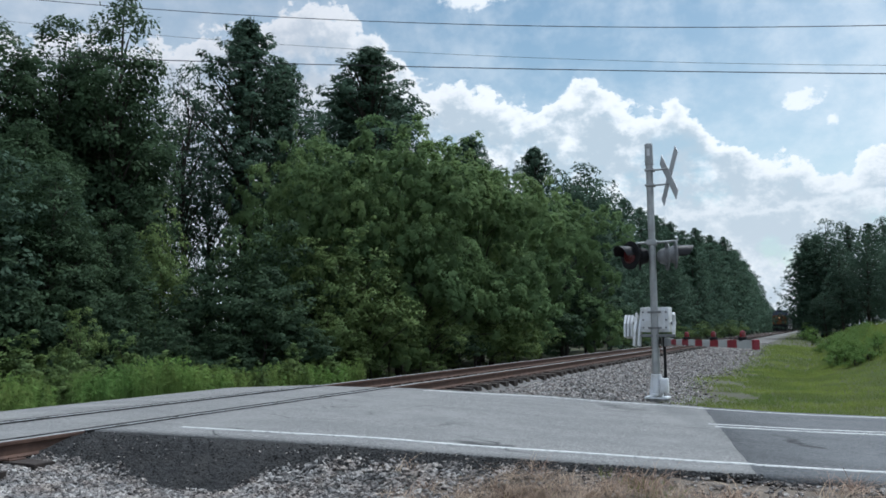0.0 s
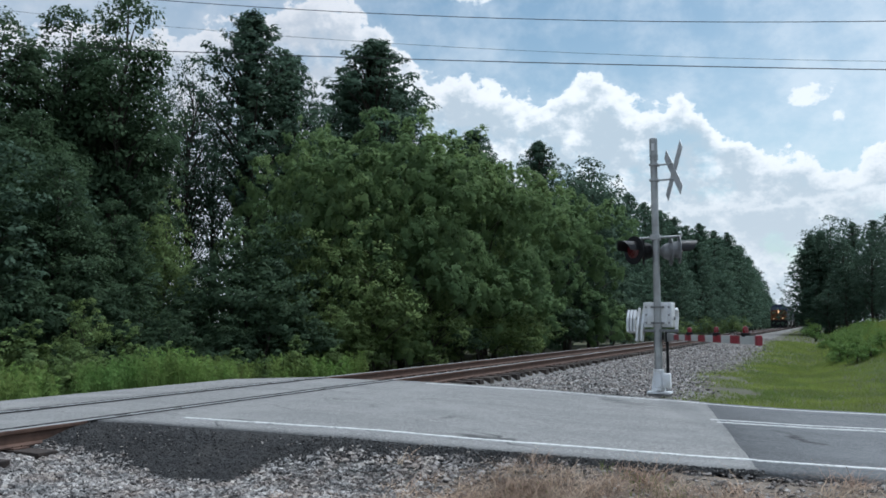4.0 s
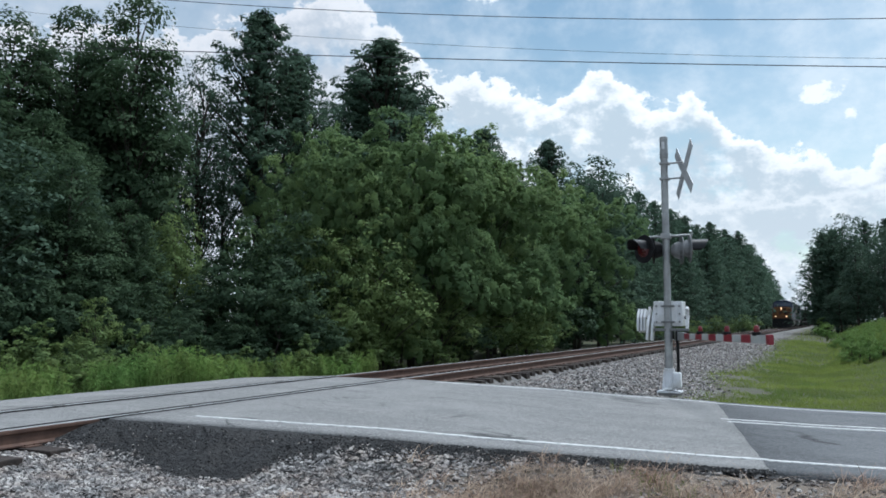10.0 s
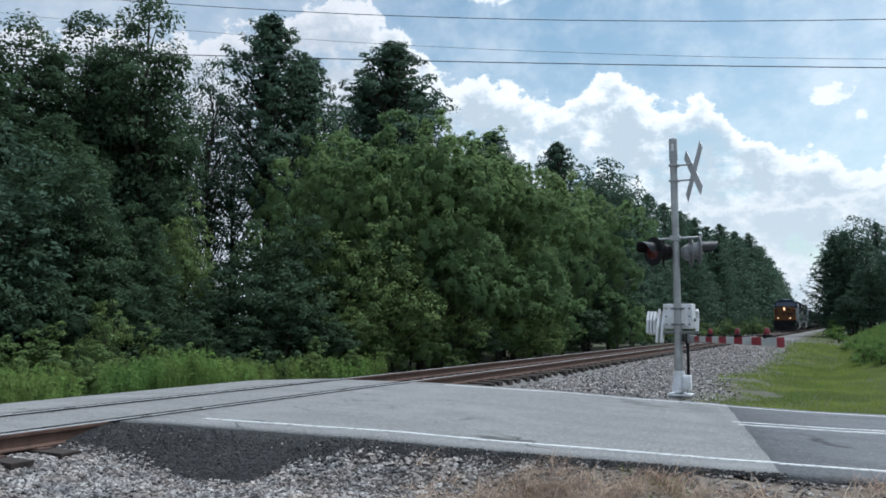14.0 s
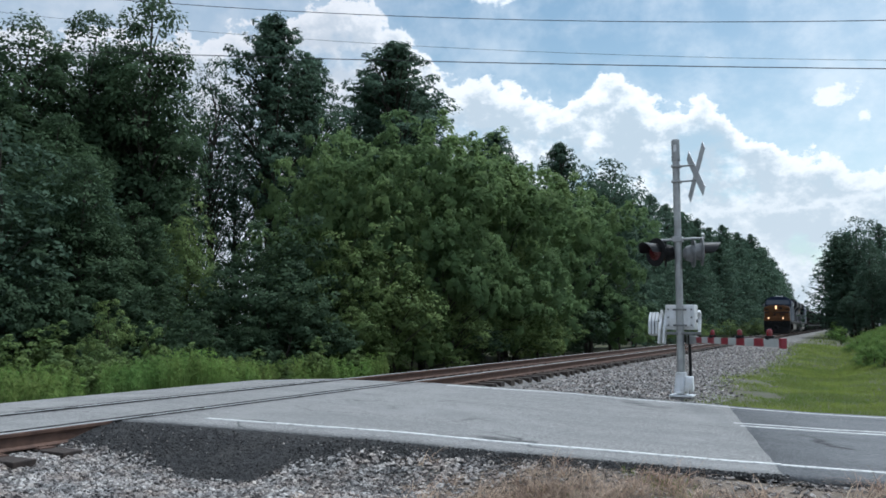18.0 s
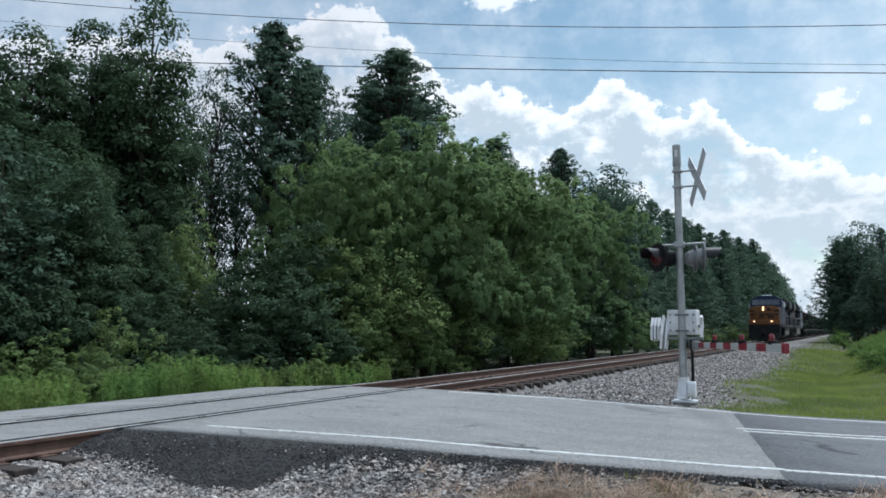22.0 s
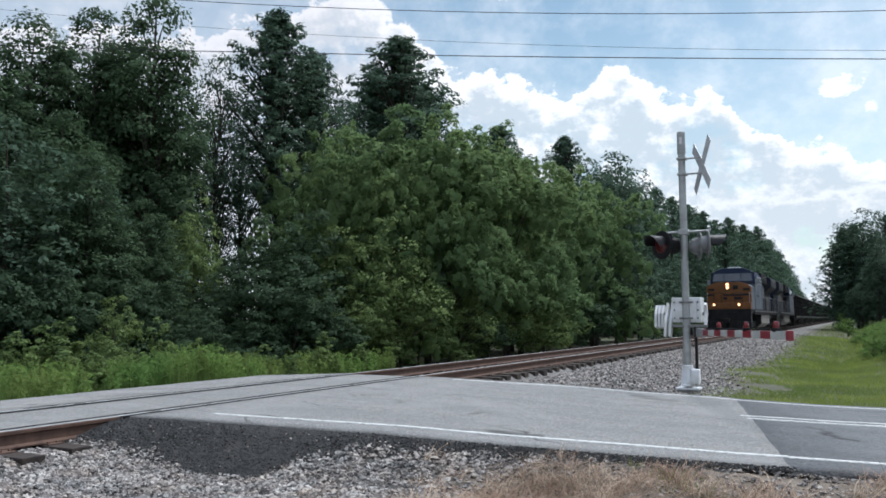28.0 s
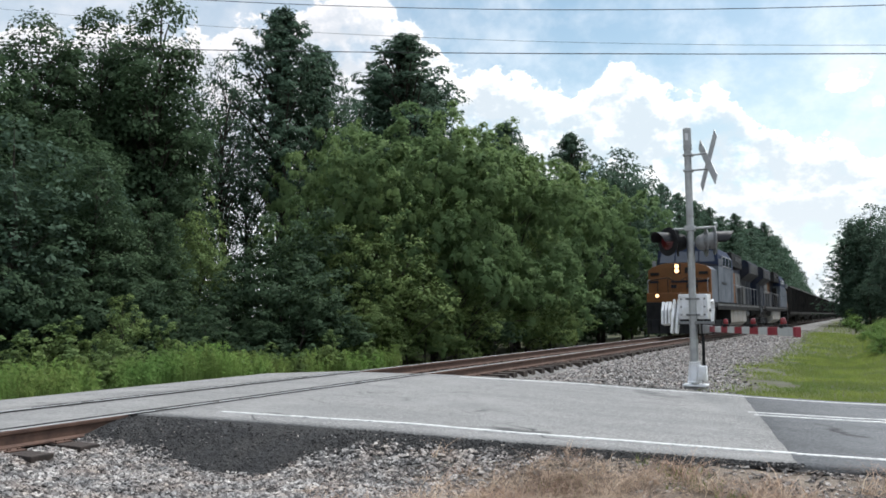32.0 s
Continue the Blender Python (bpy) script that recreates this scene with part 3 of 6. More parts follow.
def road_line(name, x0, x1, fn, width, label, lift=0.007, nx=40):
    """A painted line along the road, as thick as its paint."""
    v, f = [], []
    for i in range(nx + 1):
        x = x0 + (x1 - x0) * i / nx
        lo, hi = near_line(x) - NE, far_line(x) + 0.3
        w = width * (1 + 0.12 * math.sin(i * 2.3) + 0.08 * math.sin(i * 5.1))
        for y in (fn(x) - w / 2, fn(x) + w / 2):
            u = (y - lo) / (hi - lo)
            v.append((x, y, road_z(x) + lift + 0.02 * (1 - (2 * u - 1) ** 2) * sstep(x, -6.5, -2)))
        v += [(a, b, c - 0.012) for a, b, c in v[-2:]]
        k = 4 * i
        f += [(k - 4, k, k + 1, k - 3), (k - 2, k + 2, k, k - 4), (k - 3, k + 1, k + 3, k - 1)] if i else []
    return tagged(part(name, mesh_np(name, v, f, M["paint_line"]), None), label, "road marking", kind="structure")


road_line("road_marking_1", -6.45, -0.6, near_line, 0.08, "white edge line painted on the asphalt", nx=60)
road_line("road_marking_2", -0.6, 45, near_line, 0.085, "white edge line painted on the dark asphalt", lift=0.001, nx=60)
road_line("road_marking_3", -6.3, -1.75, far_line, 0.10, "worn white edge line beside the gravel", nx=60)
road_line("road_marking_4", -1.75, 45, far_line, 0.10, "white edge line beside the grass", lift=0.001, nx=60)
mid = lambda x: float(np.interp(x, [-1.3, 0.4, 2, 60], [10.62, 10.82, 10.9, 12.8]))
road_line("road_marking_5", -1.25, 45, lambda x: mid(x) - 0.1, 0.09, "faded double centre line, nearer stripe", lift=0.001)
road_line("road_marking_6", -1.35, 45, lambda x: mid(x) + 0.14, 0.09, "faded double centre line, farther stripe", lift=0.001)


def build_skirt():
    """The tarred slope from the edge of the crossing down to the gravel."""
    xs, k = np.linspace(-7.15, 0.6, 70), 12
    v, f = [], []
    for i, x in enumerate(xs):
        reach = float(np.interp(x, [-7.1, -6.6, -6.0, -5.4, -5.0, -4.7, -4.3, -3.0, -2.0, 0.6], [0.88, 0.86, 0.95, 1.12, 1.08, 0.72, 0.55, 0.42, 0.3, 0.08]))
        y0 = near_line(x) - NE + 0.05
        for j in range(k):
            u = j / (k - 1)
            y = y0 - u * (reach + 0.05 * math.sin(i * 1.3))
            z0 = road_z(x) - 0.005
            z1 = float(ground_z(x, y0 - reach)) - 0.02
            z = z0 + (z1 - z0) * (u ** 1.25) + (0.014 * math.sin(i * 2.1 + j * 1.7) + 0.01 * math.sin(i * 0.9 - j * 2.9)) * u
            z = max(z, float(ground_z(x, y)) + 0.012 * (1 - u))
            v.append((x, y, z if j else z0))
        if i:
            for j in range(k - 1):
                a = (i - 1) * k + j
                f.append((a, a + 1, a + k + 1, a + k))
    return tagged(part("tar_skirt", mesh_np("tar_skirt", v, f, M["asphalt_skirt"], True), None), "black tarred slope from the road's edge to the gravel", "road edge", kind="structure")


build_skirt()


# ---- track ----
RAIL_PROFILE = [(-0.07, 0), (0.07, 0), (0.07, 0.012), (0.014, 0.03), (0.01, 0.115), (0.036, 0.128), (0.037, 0.155), (0.03, 0.166), (-0.03, 0.166), (-0.037, 0.155), (-0.036, 0.128), (-0.01, 0.115), (-0.014, 0.03), (-0.07, 0.012)]


def build_track():
    track = thing("railway_track", "single railway track of rusty steel rails on dark wooden ties", "railway track", pose(TX, 0, 0))
    for x in (-0.7525, 0.7525):
        bm = bmesh.new()
        prism(bm, [(x + u, RAIL - 0.166 + v) for u, v in RAIL_PROFILE], -40, 420, "y")
        rail = part("rail", bm, M["rail_rust"], track, "rusty steel rail")
        bm = bmesh.new()
        box(bm, (x - 0.031, -40, RAIL - 0.001), (x + 0.031, 420, RAIL + 0.003))
        part("running_surface", bm, M["rail_top"], rail, "bright polished running surface")
    # ties, each a little askew
    bm = bmesh.new()
    box(bm, (-1.3, -0.115, RAIL - 0.166 - 0.19), (1.3, 0.115, RAIL - 0.168), 0.012)
    tie = finish(bm, "tie", M["tie_wood"])
    bm = bmesh.new()
    box(bm, (-0.18, -0.09, RAIL - 0.168), (0.18, 0.09, RAIL - 0.156), 0.003)
    for u in (-0.12, 0.12):
        for w in (-0.05, 0.05):
            box(bm, (u - 0.014, w - 0.014, RAIL - 0.16), (u + 0.014, w + 0.014, RAIL - 0.142))
    plate = finish(bm, "tie_plate", M["rail_rust"])
    rng = random.Random(4)
    rest = []
    for i in range(0, 560):
        y = -11.69 + i * 0.53
        if 5.4 < y < 12.7:
            continue
        m = pose(rng.uniform(-0.05, 0.05), y, rng.uniform(-0.012, 0.004), 0, 0, rng.uniform(-1.2, 1.2))
        if i < 170:
            t = part("tie", tie, None, track, at=m)
            if i < 90:
                part("tie_plate", plate, None, t, at=pose(-0.7525, 0, 0))
                part("tie_plate", plate, None, t, at=pose(0.7525, 0, 0))
        else:
            rest.append(m)
    bm = bmesh.new()
    for m in rest:
        box(bm, (-1.3, -0.115, RAIL - 0.356), (1.3, 0.115, RAIL - 0.168), m=m)
    tagged(part("far_ties", bm, M["tie_wood"], track), kind="stuff")
    # black strips along the rails through the road, standing in for shaded gaps
    for x in (-0.7525, 0.7525):
        bm = bmesh.new()
        for s in (-1, 1):
            w = 0.03 if x * s > 0 else 0.046
            box(bm, (x + s * (0.038 + w) - w, 6.12 if x * s > 0 else 3.5, RAIL - 0.16), (x + s * (0.038 + w) + w, 12.75, RAIL + 0.0035), 0.002)
        part("flangeway_filler", bm, M["rubber_gap_black"], track, "black strip beside the rail in place of the shaded flangeway gap")
    return track


build_track()


# ---- scattered stones and plants ----
def stones(name, pts, size, rng, material, label):
    """Broken stones as one heap: squashed, tilted octahedra with cut tops."""
    base = np.array([(1, 0, 0), (0.1, 1, 0.1), (-1, 0.1, 0), (0, -1, -0.1), (0.35, 0.3, 0.8), (-0.3, -0.35, 0.85), (0, 0, -0.9)])
    fc = np.array([(0, 1, 4), (1, 2, 4), (2, 5, 4), (2, 3, 5), (3, 0, 5), (0, 4, 5), (1, 0, 6), (2, 1, 6), (3, 2, 6), (0, 3, 6)])
    n = len(pts)
    s = size * rng.uniform(0.5, 1.3, (n, 1, 1)) * np.stack([rng.uniform(0.7, 1.3, (n, 1)), rng.uniform(0.45, 1.0, (n, 1)), rng.uniform(0.35, 0.75, (n, 1))], -1)
    a, b = rng.uniform(0, 6.28, n), rng.uniform(-1.0, 1.0, n)
    v = (base[None] + rng.uniform(-0.22, 0.22, (n, 7, 3))) * s
    c, q = np.cos(b)[:, None], np.sin(b)[:, None]
    v[..., 1], v[..., 2] = v[..., 1] * c - v[..., 2] * q, v[..., 1] * q + v[..., 2] * c
    c, q = np.cos(a)[:, None], np.sin(a)[:, None]
    v[..., 0], v[..., 1] = v[..., 0] * c - v[..., 1] * q, v[..., 0] * q + v[..., 1] * c
    v += pts[:, None]
    f = fc[None] + 7 * np.arange(n)[:, None, None]
    me = mesh_np(name, v.reshape(-1, 3), f.reshape(-1, 3), material)
    me.shade_flat()
    return tagged(part(name, me, None), label, "gravel", kind="stuff")


def blades(pts, height, width, rng, lean=0.5, droop=0.3, seg=2):
    """Grass blades at pts: curved strips that narrow to a tip. Returns verts and quads."""
    n = len(pts)
    if height is None:              # mown turf, shorter and longer in patches
        height = 0.075 * (0.85 + 0.3 * np.clip(lumps(pts[:, 0], pts[:, 1], 1.7, 1.0) + 0.3, 0, 1.2))
    h = height * rng.uniform(0.5, 1.3, n)
    a = rng.uniform(0, 6.28, n)
    d = np.stack([np.cos(a), np.sin(a), np.zeros(n)], -1)
    side = np.stack([-np.sin(a + 0.6), np.cos(a + 0.6), np.zeros(n)], -1) * (width * rng.uniform(0.6, 1.3, n))[:, None]
    ln = lean * rng.uniform(0.2, 1.2, n)
    V, k = [], seg + 1
    for i in range(k):
        u = i / seg
        c = pts + d * (h * ln * u ** 1.6)[:, None] + np.array([0, 0, 1.0]) * (h * (u - droop * ln * u * u))[:, None]
        w = side * (1 - 0.85 * u)
        V += [c - w, c + w]
    v = np.stack(V, 1)
    f = np.array([(2 * i, 2 * i + 1, 2 * i + 3, 2 * i + 2) for i in range(seg)])
    f = f[None] + 2 * k * np.arange(n)[:, None, None]
    return v.reshape(-1, 3), f.reshape(-1, 4)


def on_ground(rng, n, x0, x1, y0, y1, keep=None, dz=0.0):
    x, y = rng.uniform(x0, x1, n), rng.uniform(y0, y1, n)
    if keep is not None:
        k = keep(x, y)
        x, y = x[k], y[k]
    return np.stack([x, y, ground_z(x, y) + dz], -1)


def strip_edge(y):
    return np.interp(y, [12, 16, 21, 27, 34, 75, 160], [-1.9, -2.3, -2.9, -2.4, -2.6, -4.0, -5.2])


def near_edge(y):
    return np.interp(y, [0, 3, 5, 7, 8], [-4.3, -4.0, -3.4, -2.6, -1.6])


def scatter():
    rng = np.random.default_rng(7)
    off_road = lambda x, y: (y < near_line(x) - NE - 0.02)
    skirt = lambda x: np.interp(x, [-7.1, -6.6, -6.0, -5.4, -5.0, -4.7, -4.3, -3.0, -2.0, 0.6], [0.76, 0.76, 0.88, 1.07, 1.02, 0.62, 0.42, 0.3, 0.2, 0.03])
    p = on_ground(rng, 56000, -9.2, -2.0, 2.6, 7.6, lambda x, y: (np.hypot(x, y) > 5.7) & (y < near_line(x) - NE + 0.04 - skirt(x) + np.abs(rng.normal(0, 0.07, len(x)))) & (x < near_edge(y) + rng.normal(0, 0.35, len(x))) & (np.abs(x - TX) > np.where(np.abs((y + 11.955) % 0.53 - 0.265) < 0.125, 1.25, 0.83)), 0.008)
    stones("near_gravel", p, 0.030, rng, M["stone"], "coarse grey broken stone heaped beside the rails")
    x = rng.uniform(-7.1, -0.5, 5200)
    y = near_line(x) - NE - skirt(x) * rng.uniform(0.05, 1.05, len(x)) ** 0.8
    z0, z1 = road_z(x), ground_z(x, near_line(x) - NE - skirt(x) - 0.06)
    u = np.clip((near_line(x) - NE - y) / (skirt(x) + 0.1), 0, 1)
    p = np.stack([x, y, np.maximum(z0 + (z1 - z0) * u ** 1.25, ground_z(x, y)) + 0.004], -1)
    stones("tar_crumbs", p[:4950], 0.012, rng, M["tar_crumb"], "black tarry crumbs on the slope below the road")
    stones("stray_stones", p[4950:], 0.012, rng, M["stone"], "stray pale stones on the tarred slope")
    p = on_ground(rng, 20000, -7.2, -1.4, 12.9, 34, lambda x, y: (y > far_line(x) + 0.4) & (x < strip_edge(y) + rng.normal(0, 0.25, len(x))) & (x > TX + 1.38), 0.012)
    stones("ballast", p, 0.04, rng, M["stone"], "grey track ballast spread beside the railway")
    p = on_ground(rng, 12000, -7.0, -1.8, 33, 70, lambda x, y: (x < strip_edge(y) + rng.normal(0, 0.3, len(x))) & (x > TX + 1.38), 0.012)
    stones("far_ballast", p, 0.055, rng, M["stone"], "grey track ballast farther along the railway")
    p = on_ground(rng, 2600, -2.8, 3.0, 6.6, 8.2, lambda x, y: off_road(x, y), 0.008)
    stones("shoulder_gravel", p, 0.022, rng, M["stone"], "loose small stones along the road's edge")
    p = on_ground(rng, 9000, -3.2, 4.5, 4.2, 7.9, lambda x, y: off_road(x, y) & (lumps(x, y, 1.7, 1.0) + rng.normal(0, 0.25, len(x)) < -0.25), 0.006)
    stones("loose_gravel", p, 0.021, rng, M["stone"], "loose stones in bare patches among the dry grass")
    # grass on the verge and the bank
    grassy = lambda x, y: (y > far_line(x) + 0.6 + 0.15 * np.sin(x * 3.1)) & (x > strip_edge(y) + 0.45 + 0.3 * lumps(x, y, 0.9, 4.0) + rng.normal(0, 0.4, len(x))) & (lumps(x, y, 1.5, 2.0) + 0.5 * lumps(x, y, 3.1, 5.0) > -0.35 - 2.5 * sstep(x - strip_edge(y), 0.8, 2.4) - 1.0 * sstep(y, 20, 26))
    v1, f1 = blades(on_ground(rng, 84000, -3.2, 2.6, 13.0, 30, grassy), None, 0.0055, rng, 0.9)
    v2, f2 = blades(on_ground(rng, 36000, -4.0, 5.6, 28, 62, lambda x, y: x > strip_edge(y) + 0.3 + rng.normal(0, 0.4, len(x))), 0.13, 0.011, rng, 0.9)
    v3, f3 = blades(on_ground(rng, 9000, -4.5, 26, 60, 130, lambda x, y: x > strip_edge(y) + 0.9), 0.2, 0.022, rng)
    # taller weeds on the bank and at its foot
    p4 = on_ground(rng, 16000, 0.4, 6, 17, 60, lambda x, y: (x > 0.4 + 1.6 * sstep(y, 34, 18)) & (lumps(x, y, 0.8, 4.0) > -0.2))
    v4, f4 = blades(p4, 0.25 + 0.25 * np.clip(lumps(p4[:, 0], p4[:, 1], 0.9, 2.0) + 0.4, 0, 1), 0.012, rng, 0.5)
    v = np.concatenate([v1, v2, v3, v4])
    f = np.concatenate([f1, f2 + len(v1), f3 + len(v1) + len(v2), f4 + len(v1) + len(v2) + len(v3)])
    tagged(part("verge_grass", mesh_np("verge_grass", v, f, LEAF["grass"]), None), "bright green grass on the verge and the bank", "grass", kind="stuff")
    # dry mown grass on this side, with green tufts
    dry = lambda x, y: (y < near_line(x) - NE - 0.25 - 0.2 * lumps(x, y, 1.3)) & (x > near_edge(y) - 0.1 + rng.normal(0, 0.35, len(x)))
    tuft = on_ground(rng, 2300, -4.4, 4.5, 3.6, 8.0, lambda x, y: dry(x, y) & (lumps(x, y, 1.7, 1.0) > -0.3))
    q = np.repeat(tuft, 28, 0) + rng.normal(0, 0.055, (len(tuft) * 28, 3)) * (1, 1, 0)
    v1, f1 = blades(q, 0.21 * np.repeat(rng.uniform(0.45, 1.35, len(tuft)), 28), 0.0038, rng, 2.5, 0.36, 3)
    tagged(part("dry_grass", mesh_np("dry_grass", v1, f1, LEAF["dry"]), None), "matted brown dry grass beside the road", "grass", kind="stuff")
    v1, f1 = blades(on_ground(rng, 5000, -2.8, 2.5, 6.2, 7.9, lambda x, y: dry(x, y) & (lumps(x, y, 1.9, 5.0) > 0.35)), 0.09, 0.004, rng, 0.8, 0.3, 2)
    tagged(part("green_tufts", mesh_np("green_tufts", v1, f1, LEAF["grass"]), None), "small green tufts among the dry grass", "grass", kind="stuff")
    # tall weeds beyond the rails: upright leafy stems in a dense stand, plumed at the top
    stand = lambda x, y: (y > np.interp(x, [-20, -11.5], [5.5, 6.5])) & (rng.uniform(0, 1, len(x)) < 0.55 + 0.5 * lumps(x, y, 0.9, 3.0))
    p = np.concatenate([on_ground(rng, 5200, -17.0, -11.9, 6, 20, stand), on_ground(rng, 1500, -22, -16.5, 6, 19, stand)])
    hh = (0.42 + 0.36 * rng.uniform(0, 1, len(p))) * (1.0 + 0.22 * lumps(p[:, 0], p[:, 1], 0.75, 1.0)) * np.interp(p[:, 1], [12, 17, 21], [1.0, 1.1, 0.7])
    hh = np.clip(hh, 0.25, 0.85)
    v, f = blades(np.repeat(p, 4, 0) + rng.normal(0, 0.07, (len(p) * 4, 3)) * (1, 1, 0), np.repeat(hh, 4) * 0.95, 0.008, rng, 0.3, 0.2, 2)
    tagged(part("weed_stems", mesh_np("weed_stems", v, f, LEAF["weed"]), None), "tall green weeds and grasses beyond the railway", "weeds", kind="stuff")
    k = 20
    u = rng.uniform(0.15, 1.0, len(p) * k) ** 0.7
    a = rng.uniform(0, 6.28, len(u))
    d = np.stack([np.cos(a), np.sin(a), 0.5 + 0.6 * u], -1)
    d /= np.linalg.norm(d, axis=1)[:, None]
    h = np.repeat(hh, k)
    q = np.repeat(p, k, 0) + d * (1, 1, 0) * (0.04 + 0.10 * (1 - u))[:, None] + np.stack([0 * u, 0 * u, u * h], -1)
    v, f = leaves(q, 0.10, rng, d + np.array([0, 0, 0.2]), 0.3, 0.6)
    n = d + np.array([0, 0, 0.4]) + rng.normal(0, 0.25, d.shape)
    n = np.repeat(n / np.linalg.norm(n, axis=1)[:, None], 4, 0)
    tagged(part("weed_leaves", mesh_np("weed_leaves", v, f, LEAF["weed"], normals=n), None), "leafy tops of the tall weeds beyond the railway", "weeds", kind="stuff")


def leaves(pts, size, rng, out=None, flat=0.55, loose=0.42):
    """Folded rhombic leaves or sprays at pts, facing roughly along out. Returns verts and triangles."""
    n = len(pts)
    nn = rng.normal(0, 1, (n, 3))
    if out is not None:
        nn = nn * loose + out
    nn /= np.linalg.norm(nn, axis=1)[:, None] + 1e-9
    d = np.cross(nn, rng.normal(0, 1, (n, 3)))
    d /= np.linalg.norm(d, axis=1)[:, None] + 1e-9
    e = np.cross(nn, d)
    s = (size * rng.uniform(0.55, 1.35, n))[:, None]
    a, b = pts - d * s * 0.5 - nn * s * 0.08, pts + d * s * 0.5 - nn * s * 0.08
    c, g = pts + e * s * flat * 0.5 - nn * s * 0.1, pts - e * s * flat * 0.5 - nn * s * 0.1
    v = np.stack([a, c, b, g], 1).reshape(-1, 3)
    i = 4 * np.arange(n)[:, None]
    return v, np.concatenate([i + (0, 2, 1), i + (0, 3, 2)], 1).reshape(-1, 3)


def lobed(h, rng, lobes, per, r0, r1, inner=0.25, rise=0.5):
    """Clumps over a set of domes: lobes are (x, y, z, radius across, radius up) in shares of h."""
    c, r, o = [], [], []
    for lx, ly, lz, lr, lu in lobes:
        for i in range(int(per * lr * lr)):
            d = rng.normal(0, 1, 3)
            d[2] = abs(d[2]) * 1.1 - 0.35
            d /= np.linalg.norm(d)
            k = (rng.uniform(0.35, 0.8) if rng.uniform() < inner else rng.uniform(0.93, 1.03)) * (1 + 0.13 * np.sin(6 * d[0] + 5 * d[1] + 40 * lz) + 0.08 * np.sin(11 * d[2] + 7 * d[0]))
            c.append(((lx + d[0] * lr * k) * h, (ly + d[1] * lr * k) * h, (lz + d[2] * lu * k) * h))
            r.append(rng.uniform(r0, r1))
            o.append((d[0], d[1], d[2] + rise))
    return c, r, o


def crown_points(kind, h, rng, low=0.05):
    """Centres of leaf clumps, their radii, and the outer side of each clump."""
    c, r, o = [], [], []
    if kind == "hardwood":          # several leaders, each a tapering column set with leafy tufts
        leaders = [(0, 0, 1.0, 0.25)]
        for i in range(6):
            a, q = i * 1.05 + rng.uniform(-0.3, 0.3), rng.uniform(0.08, 0.15)
            leaders.append((q * np.cos(a), q * np.sin(a), rng.uniform(0.66, 0.92), rng.uniform(0.14, 0.2)))
        for k, (lx, ly, top, wide) in enumerate(leaders):
            for i in range(150 if k == 0 else 70):
                u = low + (1 - low) * rng.uniform(0, 1) ** 0.72
                a = rng.uniform(0, 6.28)
                w = wide * (1 - u) ** 0.46 * (0.84 + 0.22 * np.sin(u * 31 + 2 * a + k)) + 0.012
                q = w * (rng.uniform(0.8, 1.08) if i % 4 else rng.uniform(0.2, 0.7))
                c.append(((lx * (0.4 + 0.6 * u) + q * np.cos(a)) * h, (ly * (0.4 + 0.6 * u) + q * np.sin(a)) * h, (u * top * 0.985 - 0.10 * q) * h))
                r.append(rng.uniform(0.026, 0.048) * h)
                o.append((np.cos(a), np.sin(a), 0.5 + u))
    elif kind == "pine":            # whorls of limbs that lift at the ends, tufted along their outer part
        for i in range(120):
            u = low + (1 - low) * (i / 119.0) ** 0.85
            a = i * 2.4 + rng.uniform(-0.4, 0.4)
            full = h * (0.37 * (1 - u) ** 0.6 + 0.008) * rng.uniform(0.6, 1.12)
            for s in range(6):
                q = full * (0.1 + 0.18 * s) * rng.uniform(0.9, 1.1)
                b = a + rng.uniform(-0.22, 0.22)
                c.append((q * np.cos(b), q * np.sin(b), u * h * 0.975 + 0.16 * q * q / max(full, 0.1) + 0.01 * h * rng.uniform(-1, 1)))
                r.append(rng.uniform(0.014, 0.03) * h * (1.15 - 0.35 * u))
                o.append((np.cos(b), np.sin(b), 0.9))
    elif kind == "willow":          # billowing domes of fine foliage
        lobes = [(0.02, 0.0, 0.76, 0.2, 0.22), (-0.24, 0.04, 0.64, 0.19, 0.2), (0.25, -0.06, 0.66, 0.19, 0.21), (0.05, 0.25, 0.63, 0.18, 0.2), (-0.04, -0.25, 0.62, 0.19, 0.2)]
        for i in range(9):
            a, z = i * 2.4 + rng.uniform(-0.4, 0.4), 0.12 + 0.36 * ((i * 0.618) % 1.0)
            q = 0.27 * (1.15 - 0.5 * z) * rng.uniform(0.8, 1.1)
            s = rng.uniform(0.12, 0.17)
            lobes.append((q * np.cos(a), q * np.sin(a), z, s, s * 1.15))
        c, r, o = lobed(h, rng, lobes, 2000, 0.018 * h, 0.03 * h, 0.08, 0.2)
    else:                           # shrub or bush: a few leaning stems with leafy heads
        if kind == "shrub":
            lobes = [(0, 0, 0.58, 0.19, 0.4), (0.12, 0.05, 0.4, 0.17, 0.3), (-0.11, 0.07, 0.36, 0.17, 0.3), (0.02, -0.12, 0.3, 0.18, 0.28)]
        else:
            lobes = [(0, 0, 0.7, 0.17, 0.28)]
            for i in range(9):
                a, z = i * 2.4 + rng.uniform(-0.4, 0.4), 0.12 + 0.5 * ((i * 0.618) % 1.0)
                s = rng.uniform(0.13, 0.2)
                q = rng.uniform(0.16, 0.32) * (1.1 - 0.6 * z)
                lobes.append((q * np.cos(a), q * np.sin(a), z, s, s * 1.2))
        c, r, o = lobed(h, rng, lobes, 900, 0.035 * h, 0.07 * h)
    o = np.array(o)
    return np.array(c), np.array(r), o / np.linalg.norm(o, axis=1)[:, None]


